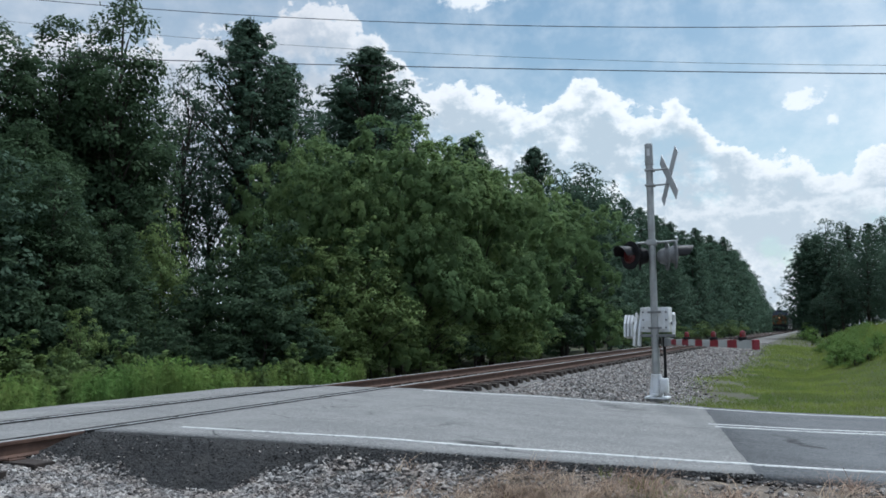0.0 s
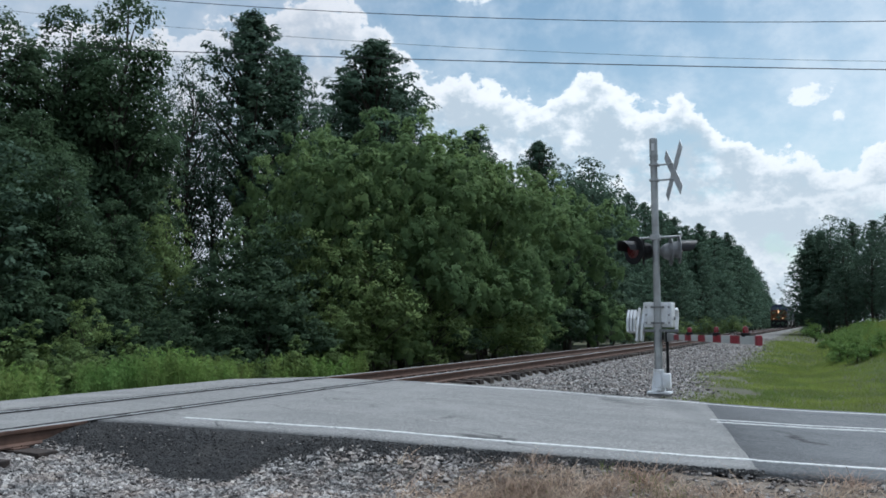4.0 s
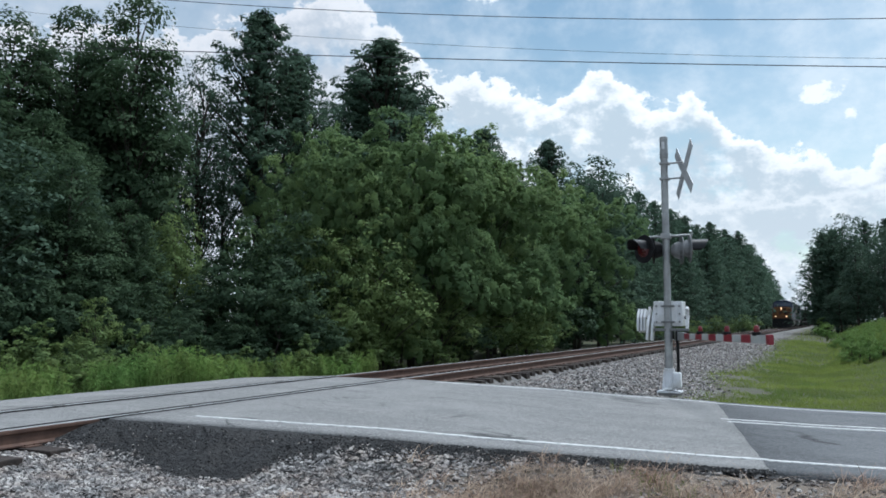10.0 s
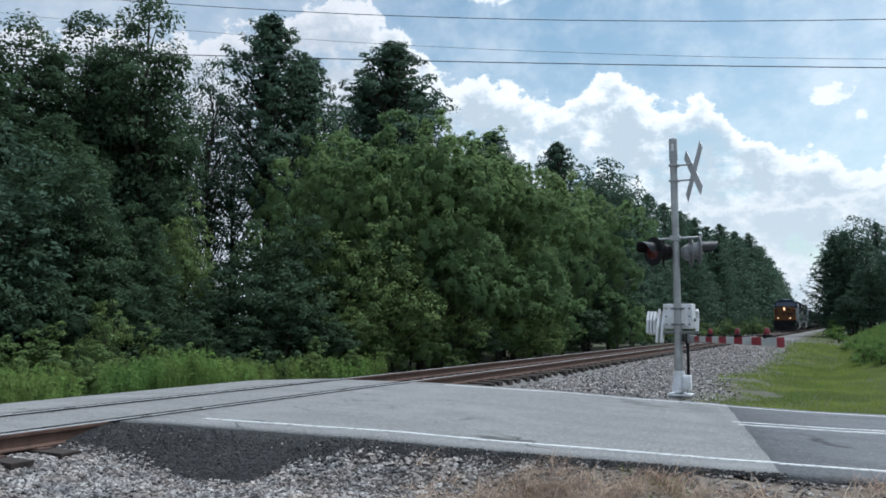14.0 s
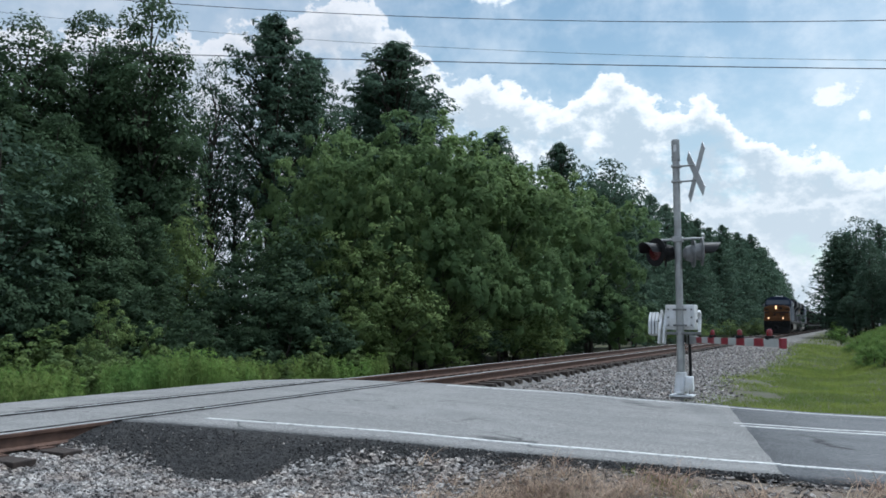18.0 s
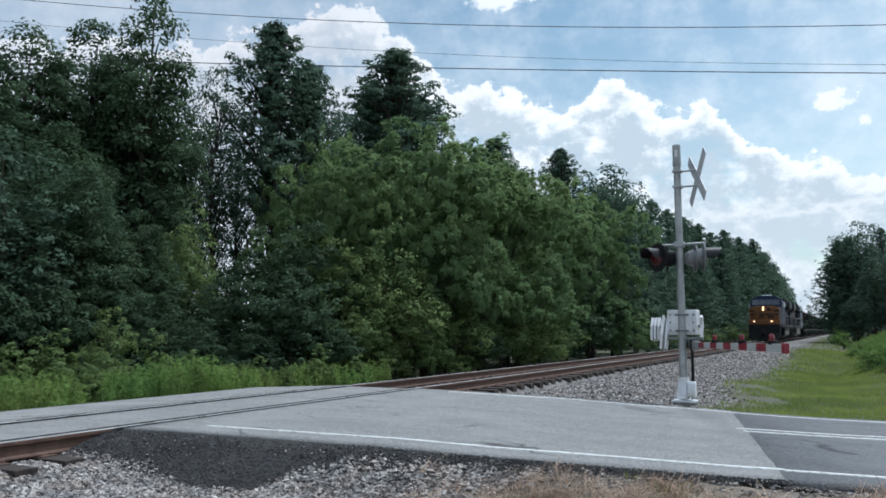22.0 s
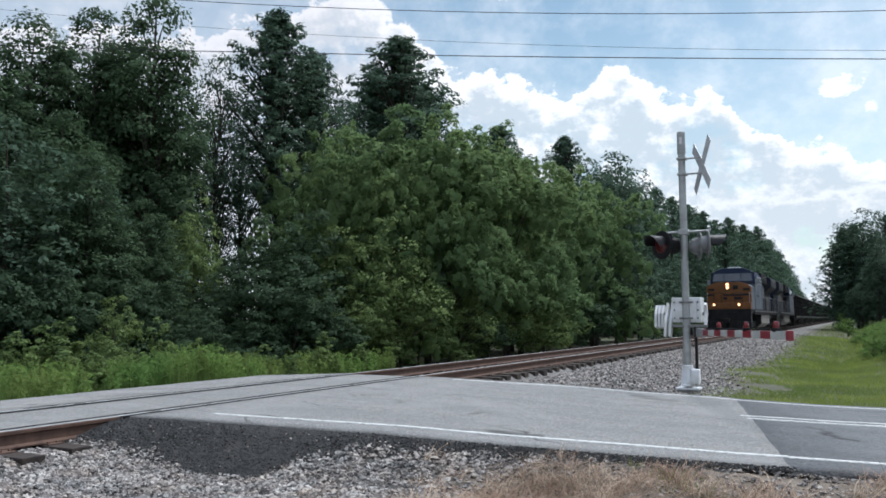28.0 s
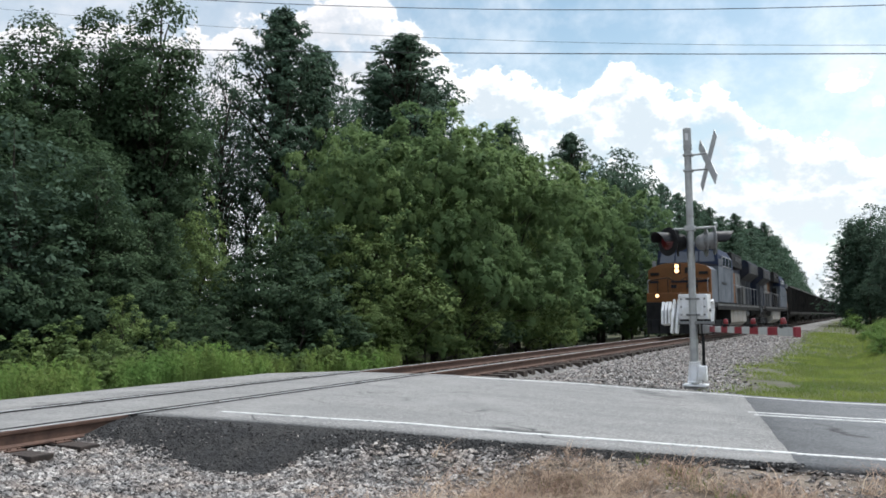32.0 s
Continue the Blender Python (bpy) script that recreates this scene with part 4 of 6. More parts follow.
def make_tree(kind, h, seed, count, leaf, label, flat=0.55, foliage=None, limbs=44, low_crown=0.05):
    """A tree: tapered trunk with limbs, and a crown of leaf sprays in clumps."""
    rng = np.random.default_rng(seed)
    low = kind in ("shrub", "bush")
    tree = thing("shrub" if low else "tree", label, "shrub" if low else "tree", group="trees along the railway")
    c, r, o = crown_points(kind, h, rng, low_crown)
    share = r ** 1.6
    share /= share.sum()
    num = np.maximum((share * count).astype(int), 4)
    idx = np.repeat(np.arange(len(c)), num)
    d = rng.normal(0, 1, (len(idx), 3)) + 0.9 * o[idx] + np.array([0, 0, 0.3 if kind != "willow" else 0.1])
    d /= np.linalg.norm(d, axis=1)[:, None]
    rad = rng.uniform(0.05, 1.0, len(idx)) ** (0.5 if kind == "pine" else 0.33) * rng.uniform(0.85, 1.15, len(idx))
    squash = np.array([1.2, 1.2, 0.8]) if kind != "willow" else np.array([1.1, 1.1, 1.0])
    p = c[idx] + d * squash * (r[idx] * rad)[:, None]
    if kind == "willow":
        p[:, 2] -= 0.5 * r[idx] * rng.uniform(0, 1, len(idx)) ** 2
    p[:, 2] = np.maximum(p[:, 2], 0.05 * h * rng.uniform(0.2, 1, len(idx)))
    v, f = leaves(p, leaf, rng, d * 0.7 + o[idx] * 0.4 + np.array([0, 0, 0.4]), flat, 0.42)
    # leaves shade as the rounded clump they belong to
    n = d * (0.3 if kind == "willow" else 0.75) + o[idx] * (1.1 if kind == "willow" else 0.5) + np.array([0, 0, 0.15]) + rng.normal(0, 0.12, (len(idx), 3))
    n = np.repeat(n / np.linalg.norm(n, axis=1)[:, None], 4, 0)
    part("crown", mesh_np("crown", v, f, LEAF[foliage or kind], normals=n), None, tree)
    bm = bmesh.new()
    rt = 0.012 * h + 0.03
    top = {"willow": 0.72, "bush": 0.6, "shrub": 0.6}.get(kind, 0.95)
    pts = [Vector((0.012 * h * math.sin(i * 1.7 + seed), 0.012 * h * math.cos(i * 1.3 + seed), h * top * i / 6)) for i in range(7)]
    pts[0] = Vector((0, 0, -0.3))
    for i in range(6):
        rod(bm, pts[i], pts[i + 1], rt * (1 - i / 6.5), rt * (1 - (i + 1) / 6.5), 8, False)
    pick = rng.permutation(np.flatnonzero(c[:, 2] < (0.66 if kind == "willow" else 1.1) * h))[: (limbs if not low else 8)]
    for i in pick:
        e = Vector(c[i])
        z0 = min(max(0.12 * h, e.z - 0.10 * h - 0.4 * math.hypot(e.x, e.y)), top * h * 0.98)
        k = min(5, int(z0 / (h * top) * 6))
        s = pts[k].lerp(pts[k + 1], max(0, z0 / (h * top) * 6 - k))
        rod(bm, s, s.lerp(e, 0.55) + Vector((0, 0, 0.015 * h)), 0.3 * rt, 0.2 * rt, 5, False)
        rod(bm, s.lerp(e, 0.55) + Vector((0, 0, 0.015 * h)), e, 0.2 * rt, 0.06 * rt, 5, False)
    part("trunk", bm, M["bark"], tree)
    return tree


SKYLINE = ((-60, 18), (-47, 21), (-43.6, 17), (-41.6, 14.8), (-39, 21), (-36, 18), (-34, 15.3), (-30.7, 19.5), (-28.2, 15.4), (-26, 13.4), (-24, 13.5), (-20.7, 11.7), (-18.3, 12.7), (-16.3, 11.6), (-14.7, 11.2), (-13, 9.4), (-10, 8.0), (-8.8, 6.6), (-5.4, 5.9), (-3.7, 3.4), (-3.0, 1.5), (-2.2, 1.3))


def wood_top(x, y, k=1.0):
    """Height of the wood's outline at (x, y): it sinks along the track."""
    a = math.degrees(math.atan2(x, y))
    el = float(np.interp(a, [p[0] for p in SKYLINE], [p[1] for p in SKYLINE]))
    return EYE + math.hypot(x, y) * math.tan(radians(el)) * k


def put_tree(src, x, y, top, rz, base_h, wide=1.0):
    """A copy of src at (x, y), scaled so that its top is at height top."""
    z = float(ground_z(x, y)) - 0.05
    k = (top - z) / base_h
    t = copy_thing(src, pose(x, y, z, 0, 0, rz))
    t.scale = (k * wide, k * wide, k)
    return t


def plant_all():
    hw = [make_tree("hardwood", 14, 11 + i, 30000, 0.172, "tall dark green broadleaf tree at the wood's edge", 0.7, limbs=60) for i in range(3)]
    hh = [make_tree("hardwood", 14, 21 + i, 10000, 0.18, "thin broadleaf tree with an open crown and bare lower trunk", 0.6, foliage="wood_tone", limbs=50, low_crown=0.3) for i in range(2)]
    pn = [make_tree("pine", 17, 31 + i, 22000, 0.2, "tall dark pine with an open ragged crown", 0.6, limbs=110, low_crown=0.42) for i in range(3)]
    wl = [make_tree("willow", 9, 51 + i, 52000, 0.125, "broad rounded green tree with fine foliage beside the track", 0.72, limbs=26) for i in range(3)]
    sh = [make_tree("shrub", 2, 71 + i, 4600, 0.08, "young green shrub among the weeds", 0.6) for i in range(3)]
    bu = [make_tree("bush", 5, 81 + i, 8000, 0.13, "leafy grey-green bush at the foot of the trees", 0.65) for i in range(3)]
    # the same bush in paler leaves, for those that look lit
    lb = [make_tree("bush", 5, 86 + i, 9000, 0.11, "leafy bush of paler green beside the railway", 0.6, foliage="shrub") for i in range(2)]
    sc = [make_tree("bush", 1.5, 91 + i, 1500, 0.085, "low green scrub on the grassy bank", foliage="weed") for i in range(2)]
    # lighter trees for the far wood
    fh = [make_tree("hardwood", 14, 14 + i, 2600, 0.52, "dark green broadleaf tree in the wood along the track", foliage="wood_tone", limbs=16) for i in range(2)]
    fp = [make_tree("pine", 17, 35 + i, 2800, 0.48, "dark pine in the wood along the track", 0.65, limbs=16) for i in range(2)]
    fw = [make_tree("willow", 9, 55 + i, 3000, 0.42, "rounded green tree in the wood along the track", 0.4, foliage="hardwood", limbs=16) for i in range(2)]
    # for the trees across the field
    rh = [make_tree("hardwood", 14, 17 + i, 8000, 0.29, "dark green broadleaf tree beyond the verge", foliage="wood_tone", limbs=24) for i in range(2)]
    rp = [make_tree("pine", 17, 38 + i, 9500, 0.29, "dark pine beyond the verge", 0.65, limbs=40, low_crown=0.1) for i in range(2)]
    base = {id(hw): 14, id(hh): 14, id(pn): 17, id(wl): 9, id(sh): 2, id(fh): 14, id(fp): 17, id(fw): 9, id(bu): 5, id(lb): 5, id(sc): 1.5, id(rh): 14, id(rp): 17}
    rng = random.Random(12)

    def p(src, i, x, y, top, wide=1.0, k=1.0):
        if top is None:
            top = max(wood_top(x, y, k), 4.0)
        return put_tree(src[i % len(src)], x, y, top, rng.uniform(0, 360), base[id(src)], wide)

    def at(src, i, az, dist, el, wide=1.0):
        """By direction from the crossing: azimuth, distance, elevation of the top."""
        return p(src, i, dist * math.sin(radians(az)), dist * math.cos(radians(az)), EYE + dist * math.tan(radians(el)), wide)

    def row(src, spots):
        for i, (az, d, el, w) in enumerate(spots):
            at(src, i, az, d, el, w)

    # tall broadleaf trees at the back of the wood
    row(hw, ((-59.5, 30, 18.0, 1.0), (-55.4, 32, 19.2, 0.95), (-51.6, 33, 20.2, 0.85), (-48.1, 32, 22.2, 0.8), (-49.6, 35, 18.6, 0.9), (-53.5, 28, 13.5, 1.0),
             (-57.5, 25, 9.5, 1.1), (-51.8, 25.5, 10.9, 1.1), (-48.4, 27, 8.2, 1.0)))
    row(hh, ((-43.6, 36, 18.3, 0.62), (-45.2, 37, 16.2, 0.6), (-41.9, 40, 15.0, 0.7), (-36.3, 44, 15.5, 0.7)))
    row(pn, ((-39.5, 38, 21.6, 0.98), (-37.0, 40, 19.0, 0.9), (-30.7, 44, 20.2, 1.2), (-32.6, 46, 17.6, 0.9), (-28.8, 47, 17.0, 0.85), (-34.6, 48, 14.0, 1.0),
             (-23.3, 50, 14.0, 1.0), (-24.8, 52, 12.6, 1.0), (-18.6, 62, 13.1, 0.9)))
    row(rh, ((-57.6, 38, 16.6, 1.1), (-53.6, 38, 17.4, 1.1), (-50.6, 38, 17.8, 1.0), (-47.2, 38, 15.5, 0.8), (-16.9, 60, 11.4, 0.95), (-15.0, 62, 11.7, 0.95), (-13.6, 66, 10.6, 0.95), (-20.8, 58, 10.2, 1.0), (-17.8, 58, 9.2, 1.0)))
    # rounded trees beside the track
    row(wl, ((-28.6, 30.5, 15.5, 0.95), (-35.4, 33, 14.2, 0.68), (-24.6, 33, 14.0, 0.98), (-22.8, 35, 12.2, 0.8), (-32.2, 29.5, 12.6, 0.7), (-20.0, 42, 11.0, 0.9), (-16.6, 46, 10.0, 0.9), (-22.0, 38, 7.6, 0.9), (-27.0, 28.5, 9.4, 0.8), (-37.6, 30, 8.8, 0.75)))
    # darker rounded trees of the middle height and what fills the wood below them
    row(bu, ((-39.6, 26.5, 7.6, 1.0), (-36.8, 27, 8.0, 0.9), (-42.8, 26, 3.4, 1.1), (-46.4, 25, 3.9, 1.1), (-50.5, 24, 4.4, 1.1), (-54.5, 23.5, 5.0, 1.1), (-58.5, 23, 5.0, 1.1),
             (-38.0, 24.5, 3.2, 1.2), (-35.6, 24.5, 1.6, 1.3), (-25.8, 30.5, 3.4, 1.2), (-18.4, 42, 4.6, 1.2), (-16.8, 46, 5.0, 1.2), (-15.2, 51, 4.6, 1.3), (-41.0, 24, 0.8, 1.3), (-44.6, 23.5, 0.9, 1.3)))
    row(lb, ((-34.2, 27.5, 7.4, 0.9), (-30.8, 26.5, 7.8, 0.9), (-33.6, 25.4, 2.8, 0.95), (-32.3, 25.6, 1.2, 1.1), (-21.8, 34.5, 5.7, 0.9), (-30.6, 26.5, 3.4, 1.0), (-29.2, 27, 2.2, 1.1), (-26.4, 28.5, 3.8, 1.0), (-23.0, 33, 3.6, 1.1), (-20.2, 38, 4.0, 1.2), (-34.8, 25, 0.9, 1.1), (-45.0, 29, 9.0, 0.62), (-27.9, 27.5, 1.4, 1.1), (-24.2, 31, 1.9, 1.0), (-49.9, 21.5, 2.0, 0.75)))
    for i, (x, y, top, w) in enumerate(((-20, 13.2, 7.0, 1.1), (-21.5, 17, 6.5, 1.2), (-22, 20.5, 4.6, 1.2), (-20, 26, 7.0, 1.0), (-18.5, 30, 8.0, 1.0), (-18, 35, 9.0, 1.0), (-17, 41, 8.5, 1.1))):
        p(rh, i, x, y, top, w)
    # the wood's edge running on along the track
    for i in range(56):
        y = 54 + i * 4.8 + rng.uniform(-1.5, 1.5)
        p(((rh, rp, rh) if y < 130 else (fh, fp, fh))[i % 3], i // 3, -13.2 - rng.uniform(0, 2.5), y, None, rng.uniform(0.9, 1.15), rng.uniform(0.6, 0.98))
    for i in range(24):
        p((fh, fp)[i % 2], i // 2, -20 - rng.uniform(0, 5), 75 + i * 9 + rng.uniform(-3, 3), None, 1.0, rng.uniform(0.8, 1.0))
    row(rp, ((-12.3, 84, 9.2, 0.95), (-11.2, 92, 8.5, 0.95), (-10.2, 98, 7.9, 0.95), (-9.2, 102, 7.4, 0.95), (-8.4, 112, 6.8, 0.95), (-7.5, 120, 6.9, 0.95), (-6.6, 132, 6.4, 1.0), (-5.7, 146, 6.2, 0.95), (-5.0, 160, 5.3, 1.0)))
    # pale brush at the foot of the far wood
    for i in range(9):
        p(lb, i, -11.6 - rng.uniform(0, 1.0), 62 + i * 9.5, rng.uniform(1.6, 3.0), 1.3)
    # backing of the wood, thin where the sky shows between the trunks
    for i in range(30):
        x, y = -33 - rng.uniform(0, 8), 9 + i * 3.1
        thin = 0.84 < -x / y < 1.1
        p(fh, i, x, y, rng.uniform(1.4, 2.4) if thin else rng.uniform(8, 12), 2.2 if thin else 1.2)
    for i in range(16):
        p(fw, i, -21 - rng.uniform(0, 6), 11 + i * 3.0, rng.uniform(2.2, 3.2), 1.9)
    # right of the track
    for i, (x, y, top, w) in enumerate(((-0.4, 99, 11.4, 1.0), (0.2, 98, 11.8, 1.1), (1.0, 95, 13.2, 1.1), (3.4, 99, 12.8, 1.1), (0.2, 102, 12.4, 1.1), (6.8, 97, 13.2, 1.1), (5, 92, 12.2, 1.1), (9.5, 90, 12.6, 1.1), (2.5, 104, 13.9, 1.0), (14, 88, 12.4, 1.1), (8, 110, 14, 1.0), (-1.6, 125, 9, 1.0), (19, 95, 13, 1.1))):
        p((rp, rp, rh)[i % 3], i, x, y, top, w)
    for i, (x, top) in enumerate(((-1.7, 9.8), (-1.0, 11.6))):
        p(rp, i, x, 97 + i, top, 1.1)
    row(rh, ((2.9, 84, 6.0, 1.1), (1.4, 86, 4.6, 1.2), (4.2, 80, 5.0, 1.2)))
    for i in range(22):
        p(rh, i, -0.6 + 1.1 * i, 91 + rng.uniform(-4, 3), rng.uniform(4.0, 7.0), 1.6)
    for i, (az, d, top, w) in enumerate(((-53.4, 19, 1.58, 1.25), (-49.9, 19.5, 1.2, 1.2), (-47.1, 19.5, 1.45, 0.9), (-55.9, 18, 1.3, 1.2), (-44.8, 20, 1.0, 1.0), (-36.0, 21.5, 1.1, 1.1), (-33.2, 22.5, 0.9, 1.1), (-58.5, 17.5, 1.6, 1.2))):
        p(sh, i, d * math.sin(radians(az)), d * math.cos(radians(az)), top, w)
    for i, (x, y, top, w) in enumerate(((1.0, 33, 0.75, 1.6), (0.6, 38, 0.7, 1.8), (2.4, 41, 1.5, 1.4), (0.9, 48, 1.0, 1.6), (-0.6, 70, 1.6, 1.4), (-1.2, 88, 2.0, 1.2), (3.4, 36, 1.55, 1.4), (1.6, 35.5, 1.1, 1.5), (2.6, 34, 1.25, 1.4), (0, 44, 0.8, 1.6), (0.5, 42, 0.9, 1.6))):
        p(sc, i, x, y, top, w)
    # low scrub on the bank and among the weeds
    for i in range(70):
        y = rng.uniform(25, 56)
        x = rng.uniform(-0.1, 0.9) + rng.uniform(0, 0.035) * y
        p(sc, i, x, y, float(ground_z(x, y)) + rng.uniform(0.3, 0.75), rng.uniform(1.2, 1.8))
    for i in range(12):
        x, y = rng.uniform(-15.5, -12.2), rng.uniform(7, 19)
        p(sh, i, x, y, float(ground_z(x, y)) + rng.uniform(0.7, 1.15), rng.uniform(0.9, 1.4))
    for s in hw + hh + pn + wl + sh + bu + lb + sc + fh + fp + fw + rh + rp:
        for o in (*s.children_recursive, s):
            bpy.data.objects.remove(o)


plant_all()
scatter()


# ---- crossing signal ----
MX, MY, MZ = -2.664, 14.443, EYE - 1.218


def half_tube(bm, a, d, r, length, up, th=0.006, seg=12, span=math.pi * 1.05):
    """A visor: part of a tube from a along d, open below."""
    d = d.normalized()
    side = d.cross(up).normalized()
    rings = []
    for s in (0, 1):
        for rr in (r, r - th):
            row = []
            for i in range(seg + 1):
                t = math.pi / 2 - span / 2 + span * i / seg
                L = length * (1 if s else 0) * (0.72 + 0.28 * math.sin(t) if s else 1)
                row.append(bm.verts.new(a + d * L + side * rr * math.cos(t) + up * rr * math.sin(t)))
            rings.append(row)
    o0, i0, o1, i1 = rings
    for p, q in ((o0, o1), (i1, i0), (o1, i1), (i0, o0)):
        for i in range(seg):
            bm.faces.new((p[i], p[i + 1], q[i + 1], q[i]))
    bmesh.ops.recalc_face_normals(bm, faces=bm.faces)


def signal_lamp(parent, at, face, lit, grey=False):
    """A flashing lamp: background disc, housing, visor, lens."""
    d = Vector(face).normalized()
    q = Matrix.Translation(at) @ d.to_track_quat("Z", "Y").to_matrix().to_4x4()
    bm = bmesh.new()
    lathe(bm, [(0.252, -0.012), (0.256, -0.006), (0.256, 0.004), (0.246, 0.012), (0.15, 0.014)], 28, q)
    disc = part("background_disc", bm, M["galv_dull"] if grey else M["black_metal"], parent, "round black background disc" if not grey else "weathered grey back of the lamp disc")
    bm = bmesh.new()
    lathe(bm, [(0.02, -0.19), (0.07, -0.18), (0.125, -0.13), (0.155, -0.05), (0.155, 0.0)], 20, q)
    part("housing", bm, M["galv_dull"] if grey else M["black_metal"], disc)
    bm = bmesh.new()
    half_tube(bm, Vector(at) + d * 0.012, d, 0.165, 0.30, Vector((0, 0, 1)))
    part("visor", bm, M["black_sheen"], disc, "glossy black lamp visor")
    bm = bmesh.new()
    lathe(bm, [(0.148, 0.0), (0.148, 0.02), (0.12, 0.04), (0.06, 0.052), (0.01, 0.055)], 20, q)
    part("lens", bm, M["red_lit"] if lit else M["red_lens"], disc, "red glass lamp lens")


def build_signal():
    s = thing("crossing_signal", "galvanised crossing signal mast with crossbuck and red lamps beside the road", "signal", pose(MX, MY, MZ))
    bm = bmesh.new()
    lathe(bm, [(0.069, 0.02), (0.068, 1.2), (0.063, 1.25), (0.062, 4.22)], 24)
    mast = part("mast", bm, M["galv"], s, "grey galvanised steel tube")
    bm = bmesh.new()
    lathe(bm, [(0.066, 4.20), (0.071, 4.205), (0.071, 4.54), (0.066, 4.56), (0.03, 4.575)], 24)
    for z in (4.17, 4.235):
        lathe(bm, [(0.066, z), (0.077, z + 0.004), (0.077, z + 0.022), (0.066, z + 0.026)], 24)
    part("mast_cap", bm, M["galv"], mast, "wider banded top section of the mast")
    bm = bmesh.new()
    box(bm, (-0.025, -0.083, 4.33), (0.028, -0.070, 4.46), 0.004)
    part("plate", bm, M["alu_white"], mast, "small pale plate near the top")
    # foot: sleeve with ribs on a plate, and a junction box
    bm = bmesh.new()
    lathe(bm, [(0.125, 0.03), (0.118, 0.05), (0.09, 0.07), (0.088, 0.37), (0.094, 0.375), (0.094, 0.395), (0.07, 0.4)], 20)
    for a in range(4):
        m = Matrix.Rotation(a * math.pi / 2 + 0.5, 4, "Z")
        q = bmesh.new()
        prism(q, [(0.08, 0.04), (0.135, 0.04), (0.13, 0.07), (0.1, 0.36), (0.08, 0.36)], -0.012, 0.012, "y")
        bmesh.ops.transform(q, matrix=m, verts=q.verts)
        tmp = bpy.data.meshes.new("tmp")
        q.to_mesh(tmp)
        q.free()
        bm.from_mesh(tmp)
        bpy.data.meshes.remove(tmp)
    part("base_sleeve", bm, M["base_white"], s, "bright ribbed aluminium base casting")
    bm = bmesh.new()
    box(bm, (-0.19, -0.19, -0.02), (0.21, 0.19, 0.01), 0.006)
    part("base_plate", bm, M["base_white"], s, "pale foot plate on the gravel")
    bm = bmesh.new()
    box(bm, (-0.17, -0.17, -0.3), (0.19, 0.17, -0.018), 0.02)
    part("footing", bm, M["concrete"], s, "grey concrete footing sunk in the gravel")
    for a in range(4):
        bm = bmesh.new()
        x, y = 0.16 * (1 if a % 2 else -1), 0.16 * (1 if a // 2 else -1)
        rod(bm, (x, y, 0.03), (x, y, 0.09), 0.014, seg=6)
        part("bolt", bm, M["galv"], s)
    bm = bmesh.new()
    box(bm, (0.075, -0.14, 0.07), (0.215, 0.02, 0.335), 0.02)
    jb = part("junction_box", bm, M["base_white"], s, "pale cast junction box at the foot")
    bm = bmesh.new()
    box(bm, (0.088, -0.153, 0.10), (0.202, -0.138, 0.31), 0.012)
    part("lid", bm, M["base_white"], jb)
    # cable conduit
    bm = bmesh.new()
    pts = [(0.16, -0.02, 0.33), (0.165, -0.03, 0.5), (0.165, -0.035, 0.8), (0.16, -0.035, 1.0), (0.155, -0.035, 1.08)]
    for a, b in zip(pts, pts[1:]):
        rod(bm, a, b, 0.026, seg=10)
    part("conduit", bm, M["black_metal"], s, "black cable conduit beside the mast")
    # crossbuck facing along the road
    for z in (3.79, 4.07):
        bm = bmesh.new()
        box(bm, (-0.075, -0.085, z - 0.02), (0.085, 0.085, z + 0.02), 0.008)
        rod(bm, (0.06, -0.03, z), (0.34, -0.03, z), 0.011, seg=8)
        rod(bm, (0.06, 0.03, z - 0.004), (0.34, 0.03, z - 0.004), 0.007, seg=8)
        part("sign_bracket", bm, M["galv"], s, "thin steel sign bracket")
    for k, (ang, x) in enumerate(((48, 0.352), (-48, 0.338))):
        m = Matrix.Translation((x, 0, 3.93)) @ Matrix.Rotation(radians(26), 4, "Z") @ Matrix.Rotation(radians(ang), 4, "X")
        bm = bmesh.new()
        box(bm, (-0.004, -0.1, -0.61), (0.004, 0.1, 0.61), 0.0)
        bmesh.ops.transform(bm, matrix=m, verts=bm.verts)
        blade = part("crossbuck_blade", bm, M["sign_white"], s, "weathered white crossbuck blade seen nearly edge-on")
        bm = bmesh.new()
        for i in range(8):
            if i == 3 or i == 4:
                continue
            z = -0.52 + i * 0.149
            box(bm, (0.004, -0.055, z - 0.045), (0.0055, 0.055, z + 0.045), m=m)
        part("lettering_bar", bm, M["black_metal"], blade, "dark unreadable lettering")
    # lamps on a cross arm
    bm = bmesh.new()
    rod(bm, (-0.28, -0.1, 2.735), (0.44, 0.1, 2.765), 0.022, seg=12)
    box(bm, (-0.085, -0.085, 2.70), (0.085, 0.085, 2.80), 0.012)
    arm = part("lamp_arm", bm, M["galv"], s, "horizontal tube that carries the lamps")
    bm = bmesh.new()
    rod(bm, (0.43, 0.1, 2.74), (0.43, 0.1, 2.83), 0.016, seg=8)
    part("arm_end_cap", bm, M["galv"], arm)
    signal_lamp(s, (-0.36, -0.16, 2.52), (-0.6, -0.8, 0), True)
    signal_lamp(s, (-0.24, 0.08, 2.52), (-0.95, -0.25, 0), False)
    signal_lamp(s, (0.40, 0.06, 2.52), (0.96, 0.28, 0), False, True)
    signal_lamp(s, (0.24, 0.14, 2.50), (0.94, 0.34, 0), False, True)
